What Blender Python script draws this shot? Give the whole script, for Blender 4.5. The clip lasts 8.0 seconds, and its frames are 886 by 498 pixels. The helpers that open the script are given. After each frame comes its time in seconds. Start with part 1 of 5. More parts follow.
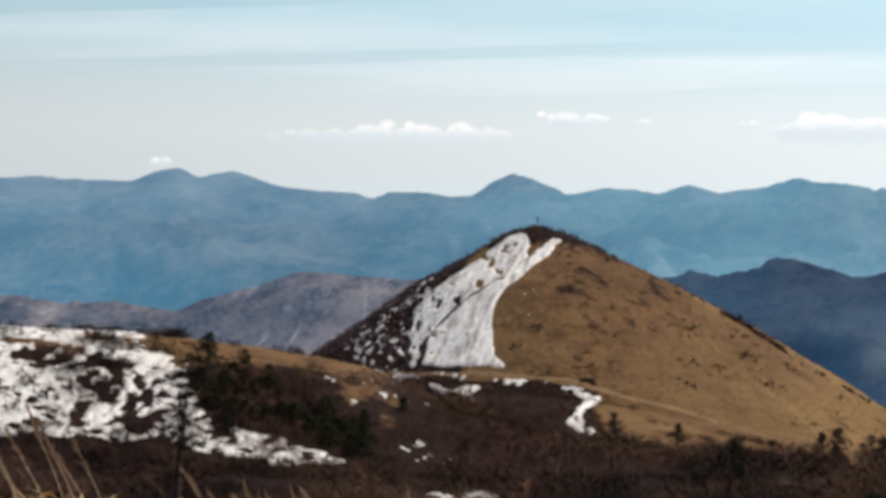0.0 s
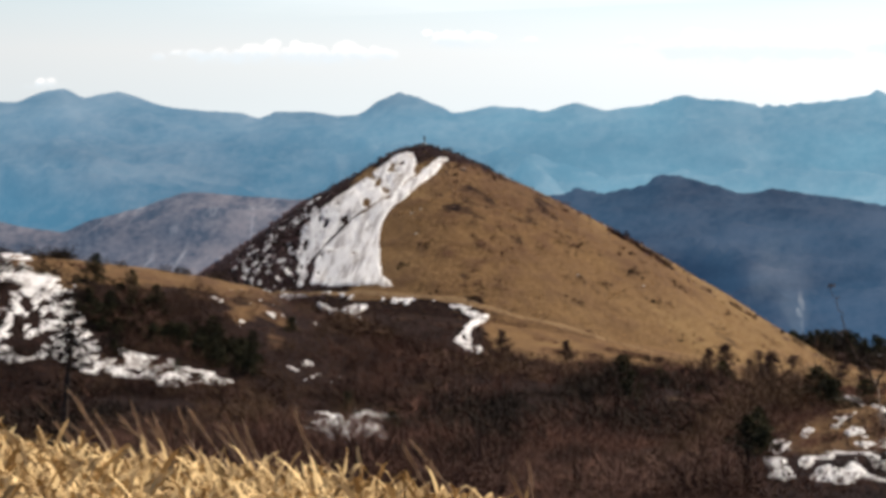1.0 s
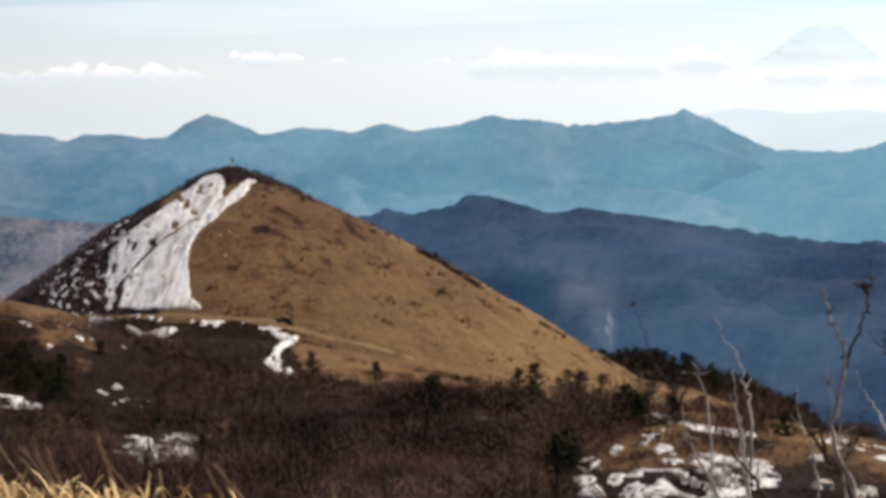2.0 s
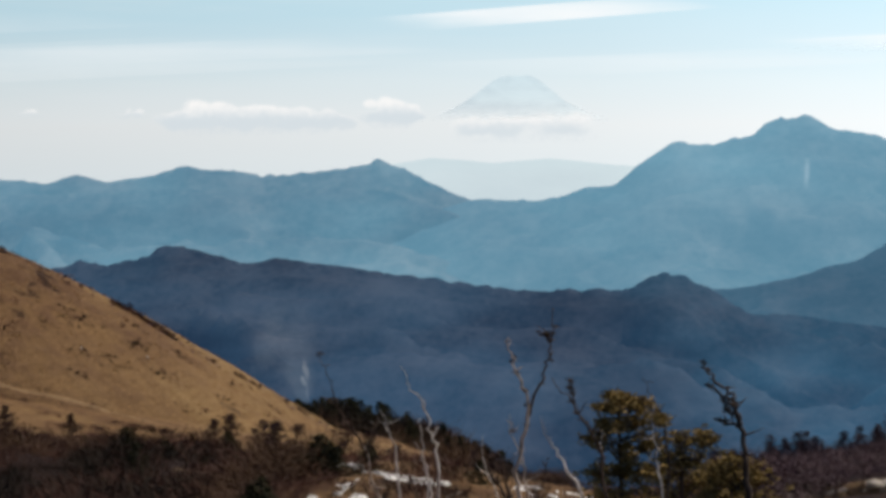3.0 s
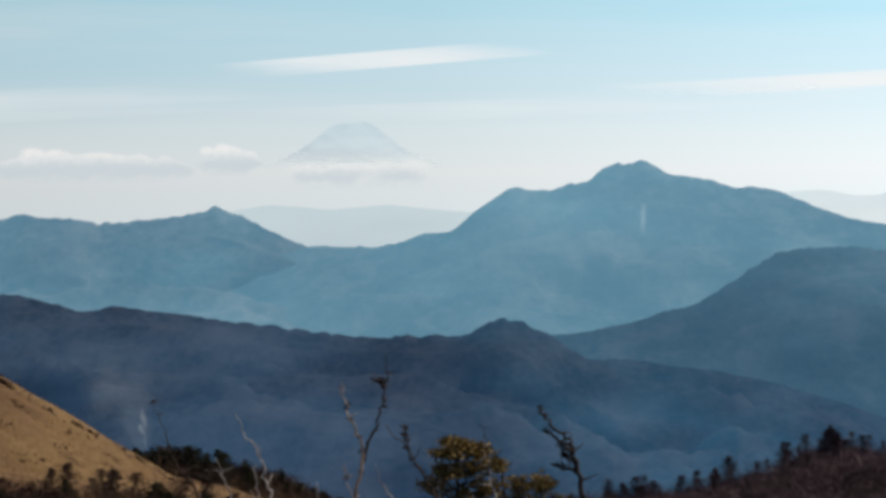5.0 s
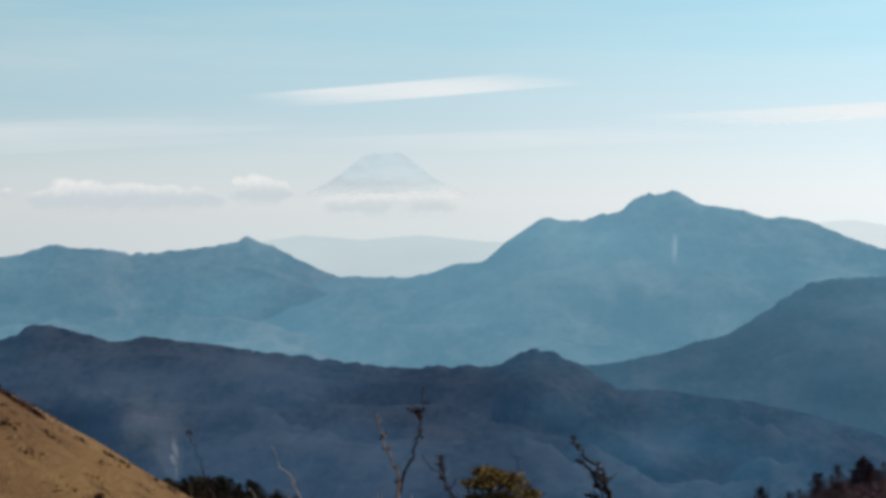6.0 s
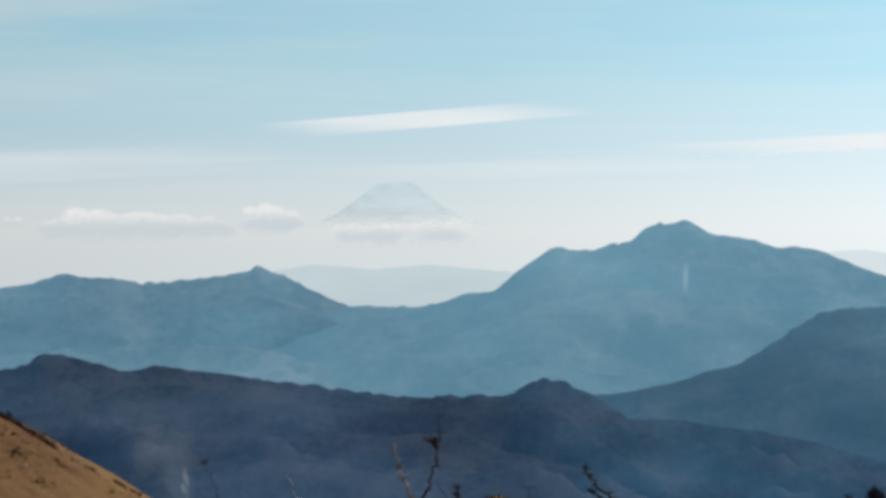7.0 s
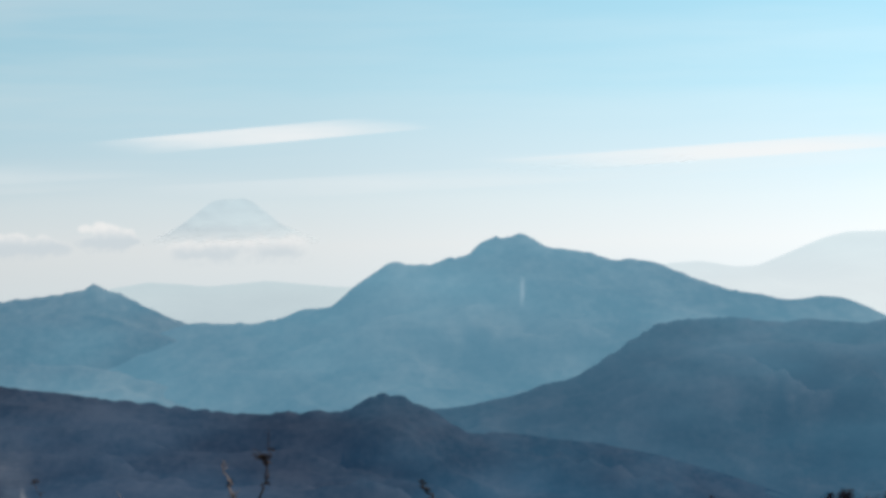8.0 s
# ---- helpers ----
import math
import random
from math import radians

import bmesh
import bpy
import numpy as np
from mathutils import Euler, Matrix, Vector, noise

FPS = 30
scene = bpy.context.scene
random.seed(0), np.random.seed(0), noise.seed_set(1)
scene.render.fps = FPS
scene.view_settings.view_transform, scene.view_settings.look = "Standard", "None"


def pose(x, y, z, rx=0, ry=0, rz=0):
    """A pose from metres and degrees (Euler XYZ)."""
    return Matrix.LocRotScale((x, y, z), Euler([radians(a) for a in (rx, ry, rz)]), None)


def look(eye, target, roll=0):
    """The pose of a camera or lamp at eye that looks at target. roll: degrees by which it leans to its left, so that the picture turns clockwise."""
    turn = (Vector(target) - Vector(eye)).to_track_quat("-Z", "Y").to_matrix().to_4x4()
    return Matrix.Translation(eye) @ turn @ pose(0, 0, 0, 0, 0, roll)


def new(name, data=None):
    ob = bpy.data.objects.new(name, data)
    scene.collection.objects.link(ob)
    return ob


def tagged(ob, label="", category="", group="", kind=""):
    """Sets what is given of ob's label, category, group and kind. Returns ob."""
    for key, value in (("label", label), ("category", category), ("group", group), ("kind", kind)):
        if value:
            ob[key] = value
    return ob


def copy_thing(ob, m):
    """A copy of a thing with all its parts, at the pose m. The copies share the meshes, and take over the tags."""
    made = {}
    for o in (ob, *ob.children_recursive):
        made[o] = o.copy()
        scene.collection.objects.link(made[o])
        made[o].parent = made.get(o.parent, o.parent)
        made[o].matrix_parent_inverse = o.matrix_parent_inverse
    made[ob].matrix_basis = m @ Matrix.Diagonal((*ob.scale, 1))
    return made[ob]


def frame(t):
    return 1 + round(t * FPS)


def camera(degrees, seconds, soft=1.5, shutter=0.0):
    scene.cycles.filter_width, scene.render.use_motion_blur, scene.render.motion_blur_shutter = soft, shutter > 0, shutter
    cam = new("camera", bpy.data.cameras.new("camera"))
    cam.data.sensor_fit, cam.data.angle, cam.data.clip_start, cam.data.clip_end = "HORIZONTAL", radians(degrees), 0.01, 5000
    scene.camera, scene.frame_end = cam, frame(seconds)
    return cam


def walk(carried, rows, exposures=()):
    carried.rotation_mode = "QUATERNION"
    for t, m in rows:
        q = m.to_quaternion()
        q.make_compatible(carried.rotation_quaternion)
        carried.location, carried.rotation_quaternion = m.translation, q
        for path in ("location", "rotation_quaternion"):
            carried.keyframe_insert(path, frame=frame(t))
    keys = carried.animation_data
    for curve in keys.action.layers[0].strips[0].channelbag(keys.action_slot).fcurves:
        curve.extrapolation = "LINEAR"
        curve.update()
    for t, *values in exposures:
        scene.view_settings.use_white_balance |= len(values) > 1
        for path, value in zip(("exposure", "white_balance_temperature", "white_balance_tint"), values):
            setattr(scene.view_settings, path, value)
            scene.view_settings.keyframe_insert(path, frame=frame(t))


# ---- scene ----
cam = camera(14.0, 8.0, soft=3.9)
PATH = [
    (0, pose(-0.075, 0, 1.6, 88.778, -0.890, 13.215)),
    (0.2, pose(-0.075, 0, 1.6, 88.519, -0.672, 13.064)),
    (0.5, pose(-0.075, 0, 1.6, 88.118, -0.690, 13.040)),
    (0.7, pose(-0.075, 0, 1.6, 87.756, -0.615, 12.806)),
    (1, pose(-0.070, 0, 1.6, 87.513, -0.528, 11.410)),
    (1.2, pose(-0.060, 0, 1.6, 87.518, -0.378, 10.202)),
    (2.3, pose(0.000, 0, 1.6, 88.011, -0.107, 7.516)),
    (2.5, pose(0.012, 0, 1.6, 88.154, -0.069, 6.475)),
    (2.7, pose(0.030, 0, 1.6, 88.419, 0.024, 5.220)),
    (3, pose(0.080, 0, 1.6, 88.663, 0.130, 3.517)),
    (3.2, pose(0.120, 0, 1.6, 88.776, 0.005, 2.508)),
    (3.5, pose(0.160, 0, 1.6, 89.019, -0.000, 0.600)),
    (4, pose(0.130, 0, 1.6, 89.034, 0.148, 0.587)),
    (4.2, pose(0.140, 0, 1.6, 89.262, 0.281, 0.827)),
    (5.3, pose(0.105, 0, 1.6, 89.394, 0.462, 0.983)),
    (5.5, pose(0.098, 0, 1.6, 89.341, 0.494, 1.138)),
    (5.7, pose(0.090, 0, 1.6, 89.481, 0.566, 1.286)),
    (6, pose(0.078, 0, 1.6, 89.875, 0.402, 1.436)),
    (6.5, pose(0.045, 0, 1.6, 90.242, 0.496, 1.419)),
    (7, pose(0.030, 0, 1.6, 90.344, 0.369, 1.607)),
    (7.3, pose(0.020, 0, 1.6, 90.553, -0.004, 1.988)),
    (7.5, pose(0.035, 0, 1.6, 90.776, 0.127, 1.422)),
    (7.7, pose(0.075, 0, 1.6, 90.736, 0.646, -0.057)),
    (7.8, pose(0.090, 0, 1.6, 90.719, 0.955, -0.445)),
    (8, pose(0.105, 0, 1.6, 90.555, 1.064, -0.982)),
]
# seconds, stops, kelvin and tint of the camera's own white balance
EXPOSURES = [
    (0, 0.19, 6500, 10), (0.5, 0.27, 6550, 11), (1.0, 0.42, 6640, 12), (1.3, 0.4, 6650, 12), (2.3, 0.22, 6630, 12), (2.7, 0.09, 6600, 12), (3.0, -0.02, 6540, 11),
    (3.5, -0.1, 6520, 11), (4.2, -0.17, 6510, 10.5), (5.3, -0.2, 6500, 10), (6.5, -0.22, 6500, 10), (7.5, -0.21, 6500, 10), (8, -0.17, 6500, 10),
]
walk(cam, PATH, EXPOSURES)

# ---------------------------------------------------------------- daylight: winter afternoon sun ahead to the right
SUN_AZ, SUN_EL = radians(64), radians(52)
world = bpy.data.worlds.new("sky")
scene.world = world
world.use_nodes = True
wn = world.node_tree.nodes
sky = wn.new("ShaderNodeTexSky")
sky.sky_type, sky.sun_disc = "NISHITA", False
sky.sun_elevation, sky.sun_rotation, sky.altitude = SUN_EL, SUN_AZ, 1650
wn["Background"].inputs["Strength"].default_value = 0.072
world.node_tree.links.new(sky.outputs["Color"], wn["Background"].inputs["Color"])
sun = new("sun", bpy.data.lights.new("sun", "SUN"))
sun.data.energy, sun.data.angle, sun.data.color = 4.4, radians(0.53), (1.0, 0.885, 0.73)
sun_way = Vector((math.sin(SUN_AZ) * math.cos(SUN_EL), math.cos(SUN_AZ) * math.cos(SUN_EL), math.sin(SUN_EL)))
sun.matrix_basis = look(sun_way * 300, (0, 0, 0))

# ---------------------------------------------------------------- helpers of the scene
def rnd(x, y, seed):
    """A hashed random value in 0..1 for integer lattice places."""
    h = (x * 374761393 + y * 668265263 + seed * 1274126177) & 0xFFFFFFFF
    h = ((h ^ (h >> 13)) * 1274126177) & 0xFFFFFFFF
    return ((h ^ (h >> 16)) & 0xFFFF) / 65535.0


def vnoise(x, y, seed=0):
    xi, yi = np.floor(x).astype(np.int64), np.floor(y).astype(np.int64)
    fx, fy = x - xi, y - yi
    fx, fy = fx * fx * (3 - 2 * fx), fy * fy * (3 - 2 * fy)
    a, b = rnd(xi, yi, seed), rnd(xi + 1, yi, seed)
    c, d = rnd(xi, yi + 1, seed), rnd(xi + 1, yi + 1, seed)
    return (a * (1 - fx) + b * fx) * (1 - fy) + (c * (1 - fx) + d * fx) * fy


def fbm(x, y, octaves=4, seed=0, gain=0.5):
    """Fractal noise about zero, in -1..1."""
    total, amp, norm = 0.0, 1.0, 0.0
    for k in range(octaves):
        total = total + amp * (2 * vnoise(x * 2 ** k + 17.3 * k, y * 2 ** k - 9.1 * k, seed + k) - 1)
        norm += amp
        amp *= gain
    return total / norm


def mesh_of(name, verts, faces, smooth=False):
    """A mesh from arrays: verts (n, 3), faces (m, 3) or (m, 4)."""
    verts, faces = np.asarray(verts, dtype=np.float32), np.asarray(faces, dtype=np.int32)
    me = bpy.data.meshes.new(name)
    me.vertices.add(len(verts))
    me.vertices.foreach_set("co", verts.ravel())
    m, k = faces.shape
    me.loops.add(m * k)
    me.loops.foreach_set("vertex_index", faces.ravel())
    me.polygons.add(m)
    me.polygons.foreach_set("loop_start", np.arange(0, m * k, k, dtype=np.int32))
    me.polygons.foreach_set("use_smooth", np.full(m, smooth))
    me.update(calc_edges=True)
    me.validate()
    return me


def thing(name, me, material, label="", category="", group="", kind=""):
    me.materials.append(material)
    return tagged(new(name, me), label, category, group, kind)


def part(name, me, material, parent, label=""):
    """One mesh part under a thing or a part."""
    if material and not me.materials:
        me.materials.append(material)
    ob = tagged(new(name, me), label)
    ob.parent = parent
    return ob


def base(name, m, label, category, group="", kind=""):
    """An Empty at the foot of a thing, to hold its parts."""
    ob = tagged(new(name), label, category, group, kind)
    ob.matrix_basis = m
    ob.empty_display_size = 0.2
    return ob


def grid_faces(nu, nv):
    i, j = np.meshgrid(np.arange(nu - 1), np.arange(nv - 1), indexing="ij")
    a = (i * nv + j).ravel()
    return np.stack([a, a + nv, a + nv + 1, a + 1], 1)


def joined(pieces):
    """One (verts, tris) from several."""
    vs, fs, n = [], [], 0
    for v, f in pieces:
        vs.append(v)
        fs.append(np.asarray(f) + n)
        n += len(v)
    return np.concatenate(vs), np.concatenate(fs)


def tube(points, r0, r1, sides=6):
    """A tapered, bent, closed stem along the points, as (verts, tris)."""
    p = np.array(points, dtype=float)
    n = len(p)
    d = np.gradient(p, axis=0)
    d /= np.linalg.norm(d, axis=1)[:, None] + 1e-9
    side = np.cross(d, (0.31, 0.94, 0.12))
    side /= np.linalg.norm(side, axis=1)[:, None] + 1e-9
    other = np.cross(d, side)
    rad = np.linspace(r0, r1, n)
    ang = np.arange(sides) * 2 * np.pi / sides
    v = p[:, None] + rad[:, None, None] * (side[:, None] * np.cos(ang)[None, :, None] + other[:, None] * np.sin(ang)[None, :, None])
    v = v.reshape(-1, 3)
    f = []
    for i in range(n - 1):
        for k in range(sides):
            a, b = i * sides + k, i * sides + (k + 1) % sides
            f += [(a, b, b + sides), (a, b + sides, a + sides)]
    v = np.concatenate([v, p[:1], p[-1:]])
    for k in range(sides):
        f += [(len(v) - 2, (k + 1) % sides, k), (len(v) - 1, (n - 1) * sides + k, (n - 1) * sides + (k + 1) % sides)]
    return v, np.array(f)


def crooked(rng, start, way, length, n=6, wander=0.15, lift=0.0):
    """Points of a branch that starts at a place and wanders along a way."""
    way = np.array(way, dtype=float)
    way /= np.linalg.norm(way)
    p, pts = np.array(start, dtype=float), [np.array(start, dtype=float)]
    for _ in range(n):
        way = way + rng.normal(0, wander, 3) + (0, 0, lift)
        way /= np.linalg.norm(way)
        p = p + way * length / n
        pts.append(p.copy())
    return pts


def scattered(protos, places, scales, rng, tilt=0.12):
    """Many copies of a few small (verts, tris), turned at random, as one (verts, tris)."""
    vs, fs, n = [], [], 0
    pick = rng.integers(0, len(protos), len(places))
    for k, (pv, pf) in enumerate(protos):
        sel = np.nonzero(pick == k)[0]
        if not len(sel):
            continue
        a, s = rng.uniform(0, 2 * np.pi, len(sel)), np.asarray(scales)[sel]
        c, d = np.cos(a)[:, None], np.sin(a)[:, None]
        x = pv[None, :, 0] * c - pv[None, :, 1] * d
        y = pv[None, :, 0] * d + pv[None, :, 1] * c
        z = np.repeat(pv[None, :, 2], len(sel), 0)
        lx, ly = rng.normal(0, tilt, (2, len(sel), 1))
        v = np.stack([x + lx * z, y + ly * z, z], 2) * s[:, None, None] + np.asarray(places)[sel][:, None, :]
        f = pf[None] + (np.arange(len(sel)) * len(pv))[:, None, None] + n
        vs.append(v.reshape(-1, 3))
        fs.append(f.reshape(-1, 3))
        n += len(sel) * len(pv)
    return np.concatenate(vs), np.concatenate(fs)


# ---------------------------------------------------------------- lie of the land
EYE = 1.6
# bearings in degrees, and for rings at these distances the angle at which the ground lies below the eye
BEARING = [-22, -18, -15, -13.75, -12.5, -10, -7.5, -5, -3, -1, 1, 3, 5, 8]
RINGS = {
    22: [-6.7, -7.1, -7.4, -7.55, -7.7, -8.2, -9.0, -9.5, -9.5, -9.5, -9.5, -9.5, -9.5, -9.5],
    60: [-7.6] * 14,
    130: [-6.6, -6.6, -6.6, -6.6, -6.6, -6.5, -6.4, -6.2, -6.1, -6.3, -6.5, -6.5, -6.5, -6.5],
    180: [-6.0, -6.0, -6.1, -6.1, -6.1, -6.0, -5.7, -4.62, -5.05, -5.3, -5.5, -5.6, -5.7, -5.7],
    260: [-5.6, -5.6, -5.7, -5.72, -5.75, -5.6, -5.5, -5.1, -5.4, -5.8, -5.6, -5.3, -5.2, -5.2],
    340: [-5.15, -5.15, -5.25, -5.33, -5.4, -5.3, -5.2, -5.2, -5.7, -5.9, -5.4, -5.0, -4.8, -4.8],
    385: [-4.6, -4.7, -4.8, -4.85, -5.0, -5.15, -5.1, -5.1, -5.5, -5.9, -5.3, -4.9, -4.65, -4.6],
    430: [-2.33, -2.45, -2.92, -3.2, -3.95, -4.6, -4.7, -5.0, -5.4, -5.8, -4.8, -4.5, -3.98, -4.02],
    520: [-3.2, -3.2, -3.3, -3.6, -4.35, -4.5, -4.55, -4.85, -4.9, -5.5, -5.6, -5.5, -5.4, -5.4],
    600: [-4.0, -4.0, -3.8, -3.98, -4.15, -4.3, -4.5, -4.8, -4.9, -5.5, -6.0, -6.0, -6.0, -6.0],
    655: [-4.5, -4.5, -4.0, -3.62, -3.25, -3.5, -4.05, -4.5, -4.9, -5.6, -6.3, -6.4, -6.4, -6.4],
    760: [-5.0, -5.0, -4.5, -4.0, -3.5, -3.6, -4.0, -4.25, -4.9, -5.7, -6.5, -6.5, -6.5, -6.5],
    900: [-6.0, -6.0, -5.5, -5.25, -5.0, -5.0, -4.5, -3.85, -4.45, -6.0, -7.0, -7.0, -7.0, -7.0],
    1400: [-8.0] * 14,
    2500: [-6.0] * 14,
    4900: [-3.3] * 14,
}
RING_R = np.array([0.0, 8.0] + list(RINGS))
RING_E = np.array(list(RINGS.values()))


def ground_h(x, y):
    """Height of the ground, for arrays of places."""
    x, y = np.asarray(x, dtype=float), np.asarray(y, dtype=float)
    az, r = np.degrees(np.arctan2(x, y)), np.hypot(x, y)
    total = 0.0
    for da in (-0.7, -0.25, 0.25, 0.7):
        for kr in (0.975, 1.0, 1.025):
            rows = [np.zeros_like(az), np.full_like(az, -0.3)]
            rows += [EYE + q * np.tan(np.radians(np.interp(az + da, BEARING, e))) for q, e in zip(RING_R[2:], RING_E)]
            zs = np.stack(rows)
            rr = np.clip(r * kr, 0, 4899)
            k = np.clip(np.searchsorted(RING_R, rr, side="right") - 1, 0, len(RING_R) - 2)
            f = (rr - RING_R[k]) / (RING_R[k + 1] - RING_R[k])
            lo = np.take_along_axis(zs, k[None], 0)[0]
            hi = np.take_along_axis(zs, k[None] + 1, 0)[0]
            total = total + lo * (1 - f) + hi * f
    total = total / 12
    bank = np.clip((az - 3.9) / 1.1, 0, 1)
    total = total + 1.9 * bank * bank * (3 - 2 * bank) * np.clip(1 - np.abs(r - 435) / 60, 0, 1) * np.clip((14 - az) / 3, 0, 1)
    bumps = fbm(x / 38, y / 38, 4, 3) * np.clip(r * 0.004, 0, 1.3)
    bumps = bumps + 0.45 * fbm(x / 9, y / 9, 3, 17) * np.clip((r - 100) / 30, 0, 1) * np.clip((260 - r) / 60, 0, 1)
    return total + bumps + fbm(x / 5, y / 5, 2, 8) * np.clip(r * 0.003, 0, 0.18)


HILL_X, HILL_Y, HILL_Z = -142.2, 685.4, -8.6
FALL_D = [0, 3, 7, 14, 24, 34, 45, 57, 70, 88, 130]
FALL_LEFT = [0, 0.5, 2.1, 6.6, 12.2, 19.6, 27.0, 34, 41, 51, 72]
FALL_RIGHT = [0, 0.7, 1.9, 5.2, 9.8, 15.0, 20.8, 27.5, 35.2, 46.3, 69.5]


def hill_h(dx, dy):
    """Height of the grassy hill at a place off its top."""
    dx, dy = np.asarray(dx, dtype=float), np.asarray(dy, dtype=float)
    d = np.hypot(dx, dy)
    side = 0.5 + 0.5 * np.clip(dx / (0.55 * d + 1.5), -1, 1)
    side = side * side * (3 - 2 * side)
    fall = np.interp(d, FALL_D, FALL_LEFT) * (1 - side) + np.interp(d, FALL_D, FALL_RIGHT) * side
    return HILL_Z - fall + fbm(dx / 14, dy / 14, 4, 21) * np.clip(d / 30, 0.1, 0.9) + 0.12 * fbm(dx / 2.5, dy / 2.5, 2, 30)


def land_h(x, y):
    """The top of ground and hill together."""
    return np.maximum(ground_h(x, y), hill_h(np.asarray(x) - HILL_X, np.asarray(y) - HILL_Y))


def polar(az, r):
    return r * np.sin(np.radians(az)), r * np.cos(np.radians(az))


def inside(px, py, corners):
    """Which of the places lie in the outline."""
    got, n = np.zeros(np.shape(px), dtype=bool), len(corners)
    for i in range(n):
        (x0, y0), (x1, y1) = corners[i], corners[(i + 1) % n]
        if y0 == y1:
            continue
        got ^= ((y0 > py) != (y1 > py)) & (px < (x1 - x0) * (py - y0) / (y1 - y0) + x0)
    return got


# ---------------------------------------------------------------- materials
class Nodes:
    """A small aid to build node materials."""

    def __init__(self, name):
        self.mat = bpy.data.materials.new(name)
        self.mat.use_nodes = True
        self.tree = self.mat.node_tree
        self.bsdf = self.tree.nodes["Principled BSDF"]
        self.out = self.tree.nodes["Material Output"]

    def add(self, kind, **inputs):
        node = self.tree.nodes.new(kind)
        for key, value in inputs.items():
            self.put(node, key.replace("_", " "), value)
        return node

    def put(self, node, key, value):
        if isinstance(value, bpy.types.NodeSocket):
            self.tree.links.new(value, node.inputs[key])
        else:
            node.inputs[key].default_value = value

    def coord(self):
        return self.add("ShaderNodeTexCoord").outputs["Object"]

    def noise(self, scale, detail=4.0, rough=0.55, vector=None):
        n = self.add("ShaderNodeTexNoise", Scale=scale, Detail=detail, Roughness=rough)
        self.put(n, "Vector", vector if vector is not None else self.coord())
        return n.outputs["Fac"]

    def ramp(self, fac, stops):
        n = self.add("ShaderNodeValToRGB")
        e = n.color_ramp.elements
        while len(e) < len(stops):
            e.new(0.5)
        for el, (pos, col) in zip(e, stops):
            el.position, el.color = pos, (*col, 1.0)
        self.put(n, "Fac", fac)
        return n.outputs["Color"]

    def mix(self, fac, a, b):
        n = self.tree.nodes.new("ShaderNodeMix")
        n.data_type = "RGBA"
        for key, value in ((0, fac), (6, a), (7, b)):
            if isinstance(value, bpy.types.NodeSocket):
                self.tree.links.new(value, n.inputs[key])
            else:
                n.inputs[key].default_value = (*value, 1.0) if isinstance(value, tuple) else value
        return n.outputs[2]

    def math(self, op, a, b=0.0, clamp=False):
        n = self.tree.nodes.new("ShaderNodeMath")
        n.operation, n.use_clamp = op, clamp
        self.put(n, 0, a)
        self.put(n, 1, b)
        return n.outputs[0]

    def spread(self, fac, lo, hi):
        n = self.add("ShaderNodeMapRange")
        n.interpolation_type = "SMOOTHSTEP"
        for key, value in (("Value", fac), ("From Min", lo), ("From Max", hi)):
            self.put(n, key, value)
        return n.outputs["Result"]

    def bump(self, height, strength, distance):
        n = self.add("ShaderNodeBump", Height=height, Strength=strength, Distance=distance)
        self.put(self.bsdf, "Normal", n.outputs["Normal"])

    def finish(self, colour, roughness=0.9, specular=0.1):
        self.put(self.bsdf, "Base Color", colour)
        self.put(self.bsdf, "Roughness", roughness)
        self.put(self.bsdf, "Specular IOR Level", specular)
        return self.mat


